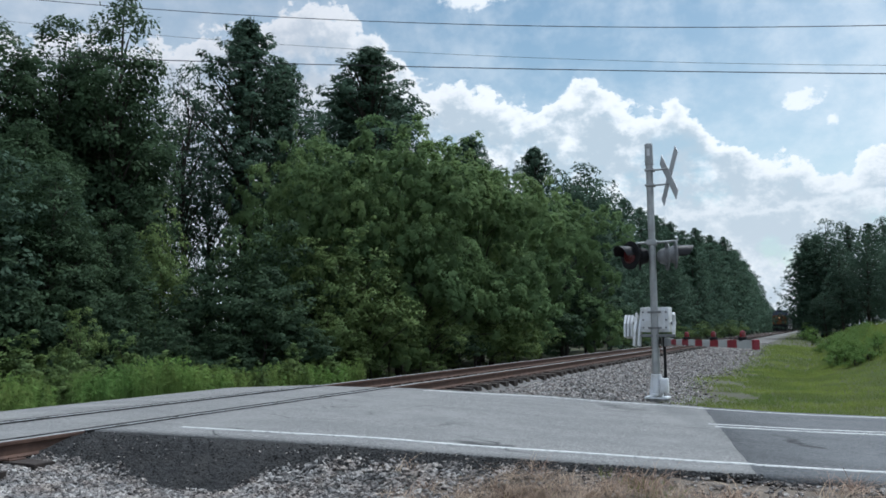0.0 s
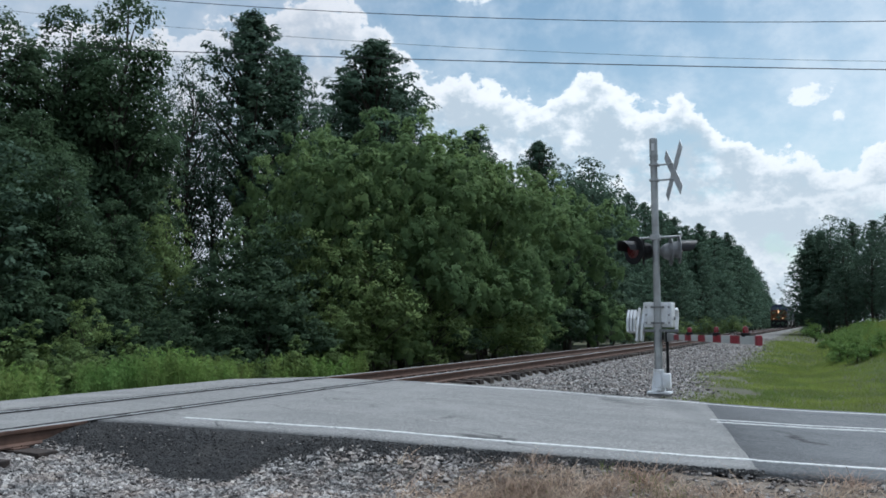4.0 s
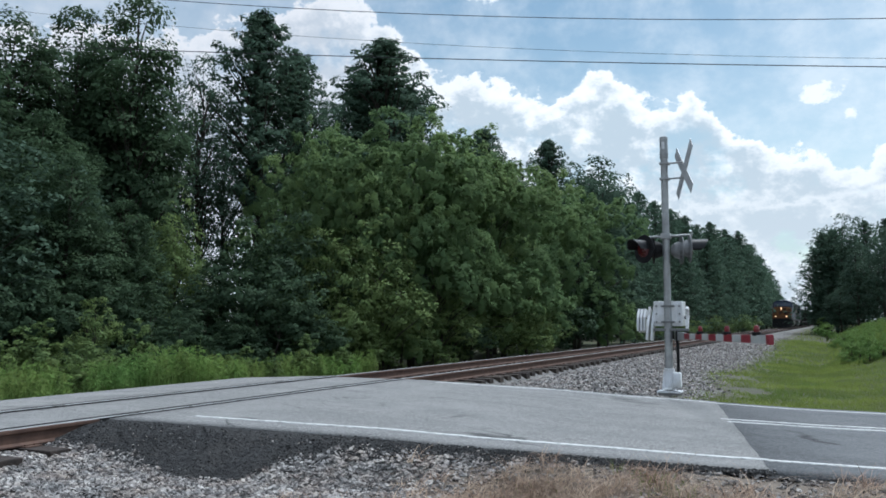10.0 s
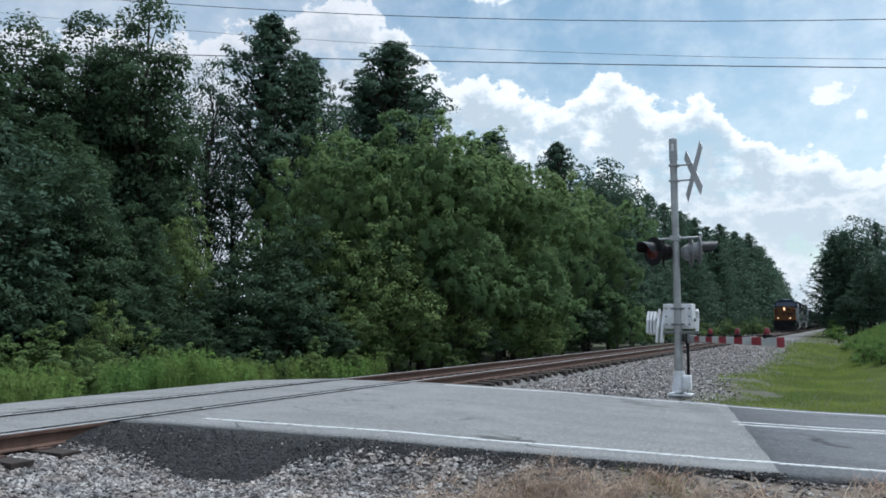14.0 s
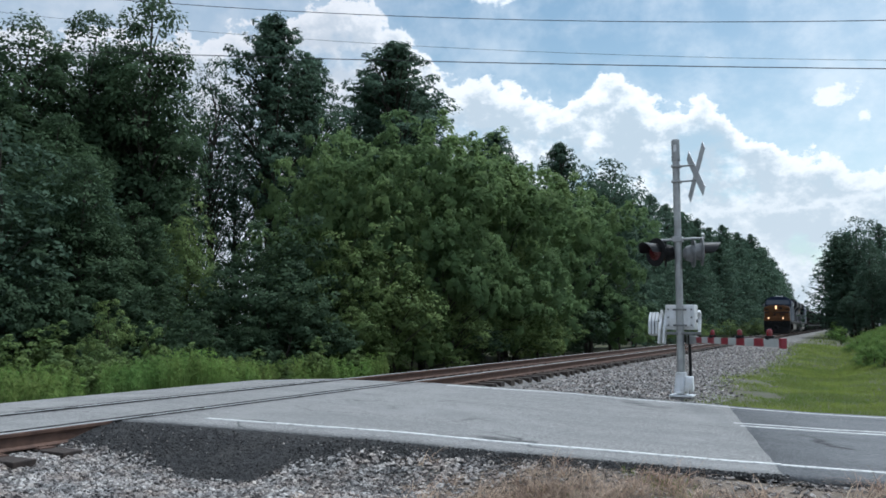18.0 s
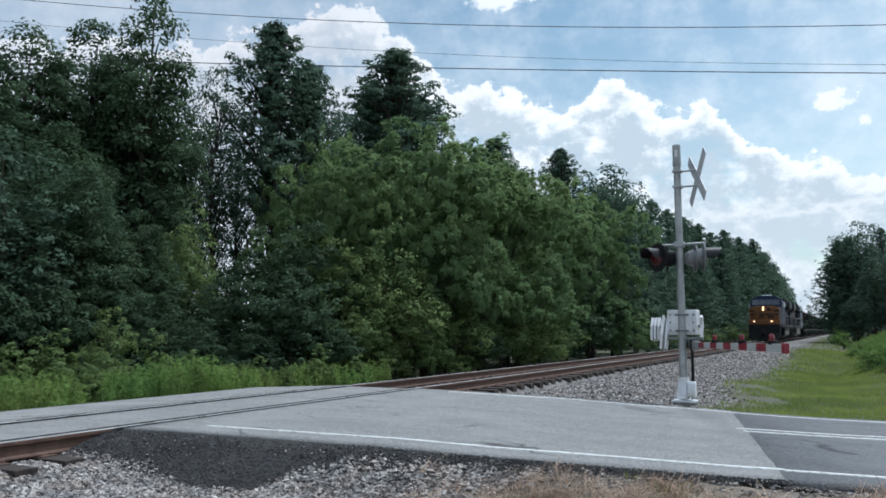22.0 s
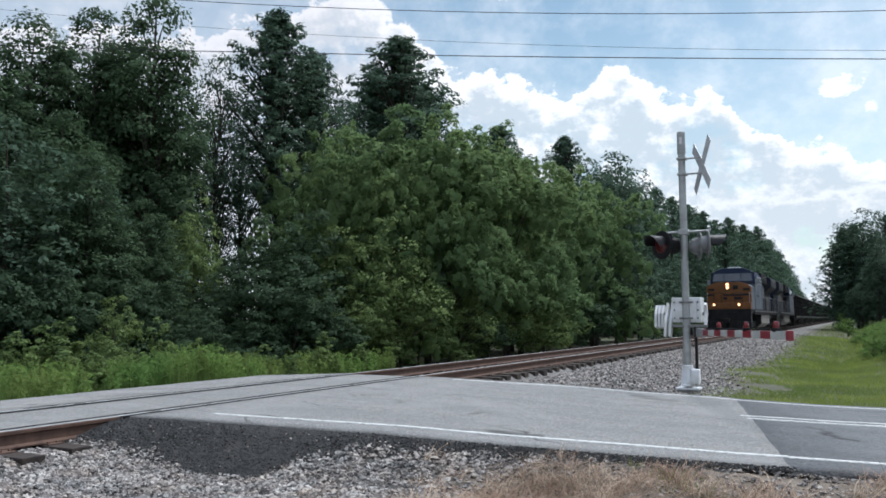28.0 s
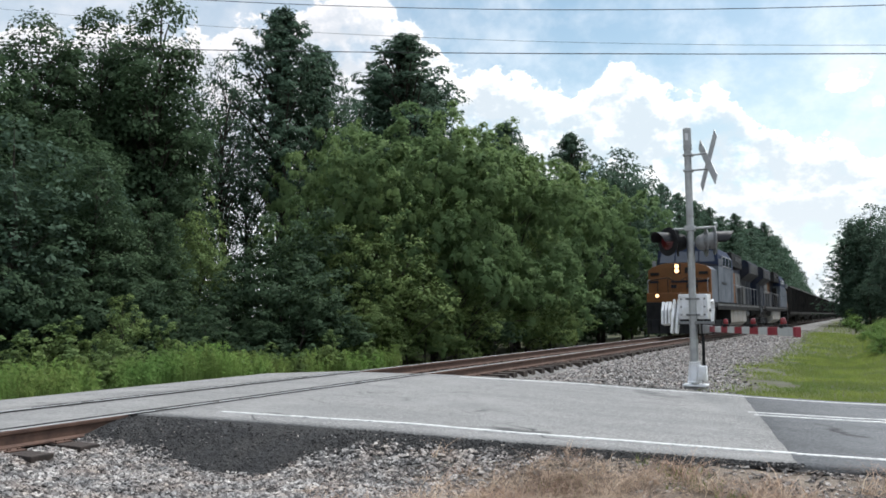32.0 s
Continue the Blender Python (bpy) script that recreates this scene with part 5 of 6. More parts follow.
    for a, b in (((-0.27, -0.1, 2.73), (-0.30, -0.08, 2.55)), ((0.42, 0.1, 2.75), (0.36, 0.07, 2.56))):
        bm = bmesh.new()
        rod(bm, a, b, 0.02, seg=8)
        part("lamp_hanger", bm, M["galv_dull"], s)
    # gate mechanism
    bm = bmesh.new()
    box(bm, (-0.255, 0.02, 1.14), (0.245, 0.4, 1.585), 0.02)
    mech = part("mechanism_box", bm, M["alu_white"], s, "white gate mechanism housing bolted to the mast")
    for x in (-0.2, 0.2):
        for z in (1.22, 1.36, 1.50):
            bm = bmesh.new()
            rod(bm, (x, 0.025, z), (x, -0.012, z), 0.016, seg=8)
            part("cover_bolt", bm, M["galv_dull"], mech)
    bm = bmesh.new()
    box(bm, (-0.19, -0.002, 1.185), (0.18, 0.024, 1.545), 0.012)
    part("cover", bm, M["alu_white"], mech, "white cover plate")
    for z in (1.20, 1.48):
        bm = bmesh.new()
        lathe(bm, [(0.07, z), (0.082, z + 0.004), (0.082, z + 0.03), (0.07, z + 0.034)], 20)
        box(bm, (-0.12, -0.01, z), (0.12, 0.05, z + 0.035), 0.005)
        part("mast_clamp", bm, M["galv_dull"], mech, "dark steel clamp round the mast")
    bm = bmesh.new()
    rod(bm, (-0.42, 0.22, 1.30), (0.34, 0.22, 1.30), 0.03, seg=14)
    part("pivot_shaft", bm, M["galv_dull"], mech)
    # counterweight arms on both sides
    for x, w in ((-0.35, 0.022), (-0.27, 0.022)):
        bm = bmesh.new()
        prism(bm, [(-0.16, 0.90), (-0.02, 0.88), (0.15, 1.2), (0.24, 1.44), (0.16, 1.5), (0.06, 1.32), (-0.06, 1.14)], x - w, x + w, "x", 0.008)
        part("gate_side_arm", bm, M["alu_white"], s, "pale cast side arm of the gate")
    bm = bmesh.new()
    box(bm, (-0.28, -0.06, 1.055), (0.36, 0.0, 1.105), 0.008)
    part("arm_crossbar", bm, M["galv_dull"], s, "grey steel bar that joins the gate's side arms")
    for x, w in ((0.33, 0.024),):
        bm = bmesh.new()
        prism(bm, [(-0.06, 1.08), (0.0, 1.06), (0.09, 1.3), (0.1, 1.44), (0.03, 1.49), (-0.04, 1.45), (-0.02, 1.42), (0.04, 1.42), (0.04, 1.32)], x - w, x + w, "x", 0.006)
        part("gate_side_arm", bm, M["alu_white"], s, "pale cast side arm of the gate")
    for i, x in enumerate((-0.575, -0.515, -0.455)):
        bm = bmesh.new()
        prism(bm, [(0.16, 1.06), (0.42, 1.02), (0.5, 1.2), (0.48, 1.4), (0.3, 1.46), (0.18, 1.3)], x - 0.022, x + 0.022, "x", 0.008)
        part("counterweight", bm, M["alu_white"], s, "pale counterweight slab")
    return s


build_signal()


def build_gate():
    """The lowered gate arm: stripes, lamps and bracket, from the mast across the lane."""
    g = thing("gate_arm", "lowered red and white striped gate arm with small red lamps", "gate arm", Matrix.Translation((MX + 0.25, MY - 0.2, EYE - 0.245)) @ pose(0, 0, 0, 0, 0, -68) @ pose(0, 0, 0, 0, -0.5, 0))
    bm = bmesh.new()
    prism(bm, [(-0.42, -0.09), (0.34, -0.062), (0.34, 0.06), (-0.42, 0.075)], -0.028, 0.028, "y", 0.006)
    part("arm_bracket", bm, M["galv"], g, "grey steel channel holding the arm")
    for i in range(11):
        a = 0.30 + 0.4064 * i
        b = a + 0.4064
        red = i % 2 == 0
        if i == 10:
            b = a + 0.2
        h0, h1 = 0.046 + 0.0004 * i, 0.046 + 0.0004 * (i + 1)
        bm = bmesh.new()
        prism(bm, [(a, -h0), (b - 0.001, -h1), (b - 0.001, h1), (a, h0)], -0.02, 0.02, "y", 0.004)
        red = red and i < 10
        part("stripe", bm, M["red_stripe"] if red else M["white_stripe"], g, "red reflective stripe" if red else "white reflective stripe")
    bm = bmesh.new()
    box(bm, (4.566, -0.034, -0.06), (4.65, 0.034, 0.06), 0.01)
    part("tip_cap", bm, M["red_stripe"], g)
    for x in (1.36, 2.86, 4.14):
        bm = bmesh.new()
        lathe(bm, [(0.04, 0.04), (0.055, 0.05), (0.055, 0.085), (0.03, 0.09)], 14, Matrix.Translation((x, 0, 0)))
        lampb = part("lamp_base", bm, M["black_metal"], g, "small black lamp foot")
        bm = bmesh.new()
        lathe(bm, [(0.03, 0.075), (0.034, 0.085), (0.036, 0.12), (0.032, 0.15), (0.022, 0.165), (0.008, 0.17)], 16, Matrix.Translation((x, 0, 0)))
        part("arm_lamp", bm, M["arm_lamp"], lampb, "small red warning lamp")
    bm = bmesh.new()
    pts = [(x, 0.03, 0.062 + 0.012 * math.sin(x * 4)) for x in np.linspace(0.1, 4.4, 24)]
    for a, b in zip(pts, pts[1:]):
        rod(bm, a, b, 0.006, seg=5, caps=False)
    part("lamp_cable", bm, M["black_metal"], g)


build_gate()


# ---- overhead wires ----
def wire_curve(name, a, b, r, label):
    """A wire through height pairs (x, z) over the slanting line y = 20 + 0.3 x, as a thin tube."""
    k = np.polyfit([p[0] for p in a], [p[1] for p in a], 2)
    bm = bmesh.new()
    xs = np.linspace(b[0], b[1], 60)
    rows = []
    for x in xs:
        c = Vector((x, 20 + 0.3 * x, float(np.polyval(k, x))))
        rows.append([bm.verts.new(c + Vector((0, r * math.cos(t), r * math.sin(t)))) for t in (0, 1.257, 2.513, 3.77, 5.027)])
    for p, q in zip(rows, rows[1:]):
        for i in range(5):
            bm.faces.new((p[i], p[(i + 1) % 5], q[(i + 1) % 5], q[i]))
    return tagged(part(name, bm, M["wire"]), label, "cable", group="overhead wires")


wire_curve("overhead_wire", ((-15.99, 10.177), (-12.88, 9.748), (-8.76, 9.269), (-4.52, 8.865), (-2.01, 8.679), (1.17, 8.497)), (-45, 14), 0.01, "upper dark overhead wire")
wire_curve("overhead_wire", ((-20.98, 10.285), (-15.97, 9.477), (-8.76, 8.471), (-2.96, 7.884)), (-45, 14), 0.005, "thin pale overhead wire")
wire_curve("overhead_wire", ((-20.92, 9.242), (-15.95, 8.767), (-9.94, 8.208), (-3.28, 7.682), (1.11, 7.351)), (-45, 14), 0.012, "thick dark overhead cable")


# ---- train ----
def wheelset(parent, y, r):
    bm = bmesh.new()
    for s in (-1, 1):
        m = Matrix.Translation((s * 0.7525, 0, 0)) @ Matrix.Rotation(math.pi / 2 * s, 4, "Y")
        lathe(bm, [(r * 0.25, -0.06), (r * 0.86, -0.03), (r * 0.9, -0.065), (r + 0.028, -0.06), (r + 0.028, -0.04), (r, -0.03), (r - 0.004, 0.065), (r * 0.88, 0.065), (r * 0.8, 0.03), (r * 0.3, 0.05), (0.03, 0.06)], 16, m)
    rod(bm, (-0.95, 0, 0), (0.95, 0, 0), 0.085, seg=10)
    for k in range(3):
        a = k * math.tau / 3
        for s in (-1, 1):
            box(bm, (s * 0.79 - 0.012, 0.25 * math.cos(a) - 0.035, 0.25 * math.sin(a) - 0.035), (s * 0.79 + 0.012, 0.25 * math.cos(a) + 0.035, 0.25 * math.sin(a) + 0.035))
    return part("wheelset", bm, M["wheel"], parent, "worn steel wheels on their axle", pose(0, y, r))


def truck(parent, y, axles, r, material):
    """A bogie: side frames with boxes and springs, and its wheelsets."""
    bm = bmesh.new()
    half = axles[-1] + 0.6
    for s in (-1, 1):
        x0, x1 = (0.98, 1.16) if s > 0 else (-1.16, -0.98)
        prism(bm, [(-half, 0.52), (-half + 0.2, 0.78), (half - 0.2, 0.78), (half, 0.52), (half - 0.35, 0.4), (-half + 0.35, 0.4)], x0, x1, "x", 0.02)
        for a in axles:
            box(bm, (x0 - 0.02, a - 0.2, 0.3), (x1 + 0.04, a + 0.2, 0.75), 0.03)
            for q in (-0.32, 0.32):
                rod(bm, ((x0 + x1) / 2, a + q, 0.42), ((x0 + x1) / 2, a + q, 0.72), 0.08, seg=8)
    box(bm, (-1.0, -0.35, 0.5), (1.0, 0.35, 0.85), 0.03)
    t = part("truck", bm, material, parent, "dark sprung bogie frame", pose(0, y, 0))
    ws = [wheelset(t, a, r) for a in axles]
    return ws


def build_loco():
    L = thing("locomotive", "diesel locomotive with orange nose, grey cab sides and lit headlights", "locomotive", pose(TX, 0, RAIL))
    P = lambda name, bm, m, label="", parent=L, smooth=False: part(name, bm, M[m], parent, label, smooth=smooth)
    bm = bmesh.new()
    box(bm, (-1.5, 0.5, 1.42), (1.5, 22.0, 1.66), 0.02)
    box(bm, (-0.7, 0.4, 0.95), (0.7, 21.9, 1.45), 0.03)
    P("underframe", bm, "loco_dark", "dark steel underframe and walkway")
    for s in (-1, 1):
        bm = bmesh.new()
        box(bm, (s * 1.5 - 0.03, 2.6, 1.3), (s * 1.5 + 0.03, 20.0, 1.60), 0.01)
        sill = P("side_sill", bm, "loco_dark", "dark side sill with a pale edge")
        bm = bmesh.new()
        box(bm, (s * 1.535 - 0.006, 2.6, 1.5), (s * 1.535 + 0.006, 20.0, 1.6), 0.0)
        P("pale_edge", bm, "loco_grey", "pale reflective edge of the walkway", sill)
    # pilot, plough and coupler
    bm = bmesh.new()
    prism(bm, [(-1.48, 0.28), (1.48, 0.28), (1.5, 1.66), (-1.5, 1.66)], 0.42, 0.62, "y", 0.03)
    pilot = P("pilot", bm, "loco_dark", "dark blue front pilot plate")
    bm = bmesh.new()
    prism(bm, [(-0.05, 0.16), (0.3, 0.85), (0.44, 0.85), (0.44, 0.14)], -1.4, 1.4, "x", 0.02)
    P("snow_plough", bm, "loco_dark", "black plough below the pilot", pilot)
    for i in range(7):
        x = -1.2 + i * 0.4
        bm = bmesh.new()
        box(bm, (x - 0.02, -0.02, 0.2), (x + 0.02, 0.42, 0.8), 0.0)
        P("plough_rib", bm, "loco_dark", "", pilot)
    bm = bmesh.new()
    box(bm, (-0.14, -0.42, 0.72), (0.14, 0.45, 1.0), 0.04)
    box(bm, (-0.24, -0.5, 0.7), (0.1, -0.2, 1.02), 0.06)
    P("coupler", bm, "loco_dark", "rusty knuckle coupler", pilot)
    for x in (-0.55, -0.42, 0.42, 0.55):
        bm = bmesh.new()
        pts = [(x, 0.4, 1.0), (x, 0.2, 0.8), (x * 0.95, 0.12, 0.55), (x * 0.9, 0.3, 0.45)]
        for a, b in zip(pts, pts[1:]):
            rod(bm, a, b, 0.028, seg=6)
        P("air_hose", bm, "rubber_gap_black", "", pilot)
    # steps at the front corners
    for s in (-1, 1):
        for y in (0.5, 21.3):
            bm = bmesh.new()
            for k in range(4):
                box(bm, (s * 1.48 - 0.02 if s < 0 else 1.14, y, 0.42 + 0.33 * k), (-1.14 if s < 0 else 1.5, y + 0.42, 0.46 + 0.33 * k))
            box(bm, (s * 1.5 - 0.012, y - 0.02, 0.4), (s * 1.5 + 0.012, y + 0.02, 1.5))
            box(bm, (s * 1.5 - 0.012, y + 0.42, 0.4), (s * 1.5 + 0.012, y + 0.46, 1.5))
            P("steps", bm, "loco_grey", "grey corner steps")
    # nose
    bm = bmesh.new()
    shape = [(-1.5, 1.66), (1.5, 1.66), (1.5, 3.24), (1.3, 3.42), (0.75, 3.58), (-0.75, 3.58), (-1.3, 3.42), (-1.5, 3.24)]
    prism(bm, shape, 0.95, 1.3, "y", 0.03)
    for v in bm.verts:
        if v.co.z > 2.8 and v.co.y < 1.2:
            v.co.y += (v.co.z - 2.8) * 0.12
    nose = P("nose", bm, "loco_orange", "orange painted nose face")
    bm = bmesh.new()
    prism(bm, [(x * 1.003, z) for x, z in shape], 1.2, 3.1, "y", 0.02)
    P("nose_side", bm, "loco_cab", "pale grey sides of the nose", nose)
    bm = bmesh.new()
    box(bm, (-1.5, 0.5, 1.66), (1.5, 0.95, 2.12), 0.05)
    P("anticlimber", bm, "loco_orange", "orange front platform fascia", nose)
    bm = bmesh.new()
    box(bm, (-0.98, 0.925, 1.95), (-0.38, 0.985, 2.9), 0.02)
    box(bm, (-0.44, 0.90, 2.45), (-0.40, 0.93, 2.6), 0.005)
    P("nose_door", bm, "loco_orange", "orange nose door", nose)
    bm = bmesh.new()
    box(bm, (-1.42, 0.942, 2.62), (1.42, 0.962, 2.72), 0.004)
    P("nose_stripe", bm, "loco_blue", "dark stripe across the nose", nose)
    for x in (-0.62, 0.35):
        bm = bmesh.new()
        box(bm, (x, 0.94, 2.36), (x + 0.5, 0.968, 2.52), 0.004)
        P("lettering_bar", bm, "loco_blue", "dark unreadable lettering", nose)
    # rails and cables across the front platform
    bm = bmesh.new()
    for a, b in (((-1.4, 2.72), (-0.45, 2.86)), ((-0.45, 2.86), (0.0, 2.6)), ((0.0, 2.6), (0.45, 2.86)), ((0.45, 2.86), (1.4, 2.72))):
        rod(bm, (a[0], 0.54, a[1]), (b[0], 0.54, b[1]), 0.018, seg=6)
    for x in (-0.95, -0.45, 0.45, 0.95):
        rod(bm, (x, 0.54, 2.1), (x, 0.54, 2.8), 0.018, seg=6)
    P("platform_rail", bm, "loco_dark", "dark front platform handrail", nose)
    for x in (-1.38, 0.95):
        bm = bmesh.new()
        box(bm, (x, 0.93, 3.0), (x + 0.42, 0.985, 3.14), 0.01)
        P("number_bar", bm, "loco_dark", "dark board with unreadable figures", nose)
    # headlights, number board, ditch lights
    bm = bmesh.new()
    box(bm, (-0.26, 0.96, 3.06), (0.08, 1.12, 3.56), 0.03)
    P("headlight_housing", bm, "loco_dark", "", nose)
    for z in (3.2, 3.42):
        bm = bmesh.new()
        rod(bm, (-0.09, 0.975, z), (-0.09, 0.94, z), 0.11, seg=18)
        P("headlight", bm, "lamp_warm", "brightly lit warm headlight", nose)
    bm = bmesh.new()
    box(bm, (0.28, 0.97, 3.08), (0.62, 1.12, 3.36), 0.02)
    P("number_board", bm, "loco_dark", "dark number board", nose)
    for x in (-0.95, 0.72):
        bm = bmesh.new()
        rod(bm, (x, 0.5, 1.98), (x, 0.44, 1.98), 0.12, seg=18)
        P("ditch_light_housing", bm, "loco_dark", "", nose)
        bm = bmesh.new()
        rod(bm, (x, 0.445, 1.98), (x, 0.425, 1.98), 0.09, seg=18)
        P("ditch_light", bm, "lamp_warm", "brightly lit ditch light", nose)
    # cab: body with sloped windshield, rounded roof
    bm = bmesh.new()
    prism(bm, [(-1.55, 1.66), (1.55, 1.66), (1.55, 3.6), (1.5, 4.12), (1.22, 4.52), (0.75, 4.72), (-0.75, 4.72), (-1.22, 4.52), (-1.5, 4.12), (-1.55, 3.6)], 3.0, 8.2, "y", 0.05)
    for v in bm.verts:
        if v.co.y < 3.3 and v.co.z > 3.55:
            v.co.y += (v.co.z - 3.55) * 0.32
    cab = P("cab", bm, "loco_cab", "grey cab sides with a dark blue window band and roof")
    bm = bmesh.new()
    box(bm, (-0.45, 4.0, 4.72), (0.45, 6.2, 4.83), 0.04)
    P("roof_unit", bm, "alu_white", "pale roof unit", cab)
    bm = bmesh.new()
    for x, r in ((0.2, 0.05), (0.0, 0.065), (-0.2, 0.045)):
        rod(bm, (x, 6.6, 4.78), (x, 7.05, 4.82), r, r * 1.6, 10)
    P("air_horn", bm, "galv_dull", "", cab)
    bm = bmesh.new()
    prism(bm, [(2.99, 3.5), (2.99 + 0.293, 4.4), (3.33, 4.4), (3.3, 3.5)], -1.5, 1.5, "x", 0.02)
    P("windshield_frame", bm, "loco_blue", "dark blue band round the windshield", cab)
    for a, b in ((-1.38, -0.62), (-0.56, 0.56), (0.62, 1.38)):
        z0, z1 = 3.74, 4.3
        y0, y1 = 2.99 + 0.24 * 0.325 - 0.02, 2.99 + 0.8 * 0.325 - 0.02
        bm = bmesh.new()
        q = [(a, y0, z0), (b, y0, z0), (b * (0.93 if abs(b) > 1 else 1), y1, z1), (a * (0.93 if abs(a) > 1 else 1), y1, z1)]
        v1 = [bm.verts.new(c) for c in q]
        v2 = [bm.verts.new((c[0], c[1] + 0.03, c[2])) for c in q]
        bm.faces.new(v1), bm.faces.new(v2[::-1])
        for i in range(4):
            bm.faces.new((v1[(i + 1) % 4], v1[i], v2[i], v2[(i + 1) % 4]))
        P("windshield", bm, "dark_glass", "dark tinted windshield pane", cab)
    for s in (-1, 1):
        for y0, y1 in ((4.3, 5.2), (5.35, 6.3), (6.5, 7.4)):
            bm = bmesh.new()
            box(bm, (s * 1.53 - 0.012, y0, 3.52), (s * 1.53 + 0.04, y1, 4.1), 0.01)
            P("side_window", bm, "loco_white", "pale side window frame", cab)
            bm = bmesh.new()
            box(bm, (s * 1.535 - 0.01, y0 + 0.07, 3.59), (s * 1.535 + 0.042, y1 - 0.07, 4.03), 0.004)
            P("pane", bm, "dark_glass", "", cab)
        bm = bmesh.new()
        box(bm, (s * 1.66 - 0.1, 3.05, 3.5), (s * 1.66 + 0.1, 3.12, 3.85), 0.02)
        rod(bm, (s * 1.53, 3.15, 3.6), (s * 1.66, 3.1, 3.6), 0.015, seg=6)
        P("mirror", bm, "loco_white", "pale cab mirror", cab)
        bm = bmesh.new()
        box(bm, (s * 1.552 - 0.012, 4.0, 2.6), (s * 1.552 + 0.012, 5.6, 2.72), 0.0)
        P("lettering_bar", bm, "loco_blue", "dark unreadable lettering on the cab side", cab)
        bm = bmesh.new()
        box(bm, (s * 1.552 - 0.012, 7.2, 1.75), (s * 1.552 + 0.014, 7.9, 3.3), 0.006)
        P("cab_door", bm, "loco_cab", "", cab)
    # hood
    bm = bmesh.new()
    prism(bm, [(-0.95, 1.66), (0.95, 1.66), (0.95, 4.1), (0.75, 4.36), (-0.75, 4.36), (-0.95, 4.1)], 8.2, 20.6, "y", 0.03)
    hood = P("hood", bm, "loco_blue", "dark blue engine hood")
    for y0, y1, m, lab in ((8.22, 10.9, "loco_blue", "dark equipment cabinet"), (10.95, 13.0, "loco_orange", "dull orange side doors of the hood"), (13.05, 15.4, "loco_grey", "grey engine doors"), (15.45, 20.5, "loco_blue", "dark blue engine doors")):
        for s in (-1, 1):
            n = max(1, int((y1 - y0) / 0.85))
            for i in range(n):
                a = y0 + (y1 - y0) * i / n
                bm = bmesh.new()
                box(bm, (s * 0.955 - 0.015, a + 0.02, 1.75), (s * 0.955 + 0.02, a + (y1 - y0) / n - 0.02, 3.6), 0.01)
                P("hood_door", bm, m, lab, hood)
    bm = bmesh.new()
    prism(bm, [(-1.0, 3.3), (1.0, 3.3), (1.5, 3.72), (1.5, 4.4), (1.3, 4.56), (-1.3, 4.56), (-1.5, 4.4), (-1.5, 3.72)], 15.6, 20.6, "y", 0.03)
    P("radiator", bm, "loco_blue", "flared dark radiator section", hood)
    for s in (-1, 1):
        for i in range(9):
            bm = bmesh.new()
            z = 3.74 + i * 0.07
            box(bm, (s * 1.5 - 0.015, 16.3, z), (s * 1.5 + 0.02, 20.2, z + 0.04))
            P("louvre", bm, "loco_grey", "", hood)
    for y in (13.6, 15.2, 17.2, 19.0):
        bm = bmesh.new()
        box(bm, (-0.6, y - 0.6, 4.3), (0.6, y + 0.6, 4.5 if y < 16 else 4.66), 0.05)
        P("roof_hatch", bm, "loco_grey" if y > 10 else "loco_dark", "", hood)
    bm = bmesh.new()
    box(bm, (-1.48, 8.35, 3.75), (1.48, 12.4, 4.56), 0.06)
    intake = P("air_intake", bm, "loco_dark", "dark dynamic brake box behind the cab")
    for s in (-1, 1):
        bm = bmesh.new()
        box(bm, (s * 1.475 - 0.02, 9.5, 4.08), (s * 1.475 + 0.02, 12.1, 4.4), 0.005)
        P("intake_grille", bm, "loco_grey", "grey slatted intake grille", intake)
        for k in range(6):
            bm = bmesh.new()
            box(bm, (s * 1.5 - 0.012, 9.5 + k * 0.44, 4.08), (s * 1.5 + 0.012, 9.56 + k * 0.44, 4.4))
            P("grille_bar", bm, "loco_dark", "", intake)
        # equipment boxes on the walkway behind the cab
        for y0, y1, z1, m, lab in ((8.3, 9.2, 3.3, "loco_dark", "dark electrical locker"), (13.9, 15.0, 2.7, "loco_grey", "grey walkway locker")):
            bm = bmesh.new()
            box(bm, (min(s * 0.96, s * 1.32), y0, 1.66), (max(s * 0.96, s * 1.32), y1, z1), 0.03)
            P("locker", bm, m, lab, hood)
        # end ladders and grab irons
        for y in (8.28, 21.9):
            bm = bmesh.new()
            rod(bm, (s * 1.5, y, 1.2), (s * 1.5, y, 3.0), 0.024, seg=6)
            P("grab_iron", bm, "loco_white", "pale upright grab iron")
    # fuel tank and reservoirs
    bm = bmesh.new()
    prism(bm, [(-1.0, 0.3), (1.0, 0.3), (1.42, 0.62), (1.42, 1.36), (-1.42, 1.36), (-1.42, 0.62)], 7.6, 14.2, "y", 0.04)
    tank = P("fuel_tank", bm, "loco_tank", "pale fuel tank between the bogies")
    # dark plate added over the pale front, standing in for gear ahead of it
    bm = bmesh.new()
    prism(bm, [(-1.02, 0.28), (1.02, 0.28), (1.44, 0.6), (1.44, 1.38), (-1.44, 1.38), (-1.44, 0.6)], 7.45, 7.6, "y", 0.02)
    P("tank_end", bm, "loco_dark", "dark plate added to hide the tank's pale front", tank)
    for s in (-1, 1):
        bm = bmesh.new()
        rod(bm, (s * 1.25, 14.4, 1.1), (s * 1.25, 15.6, 1.1), 0.2, seg=14)
        P("air_reservoir", bm, "loco_grey")
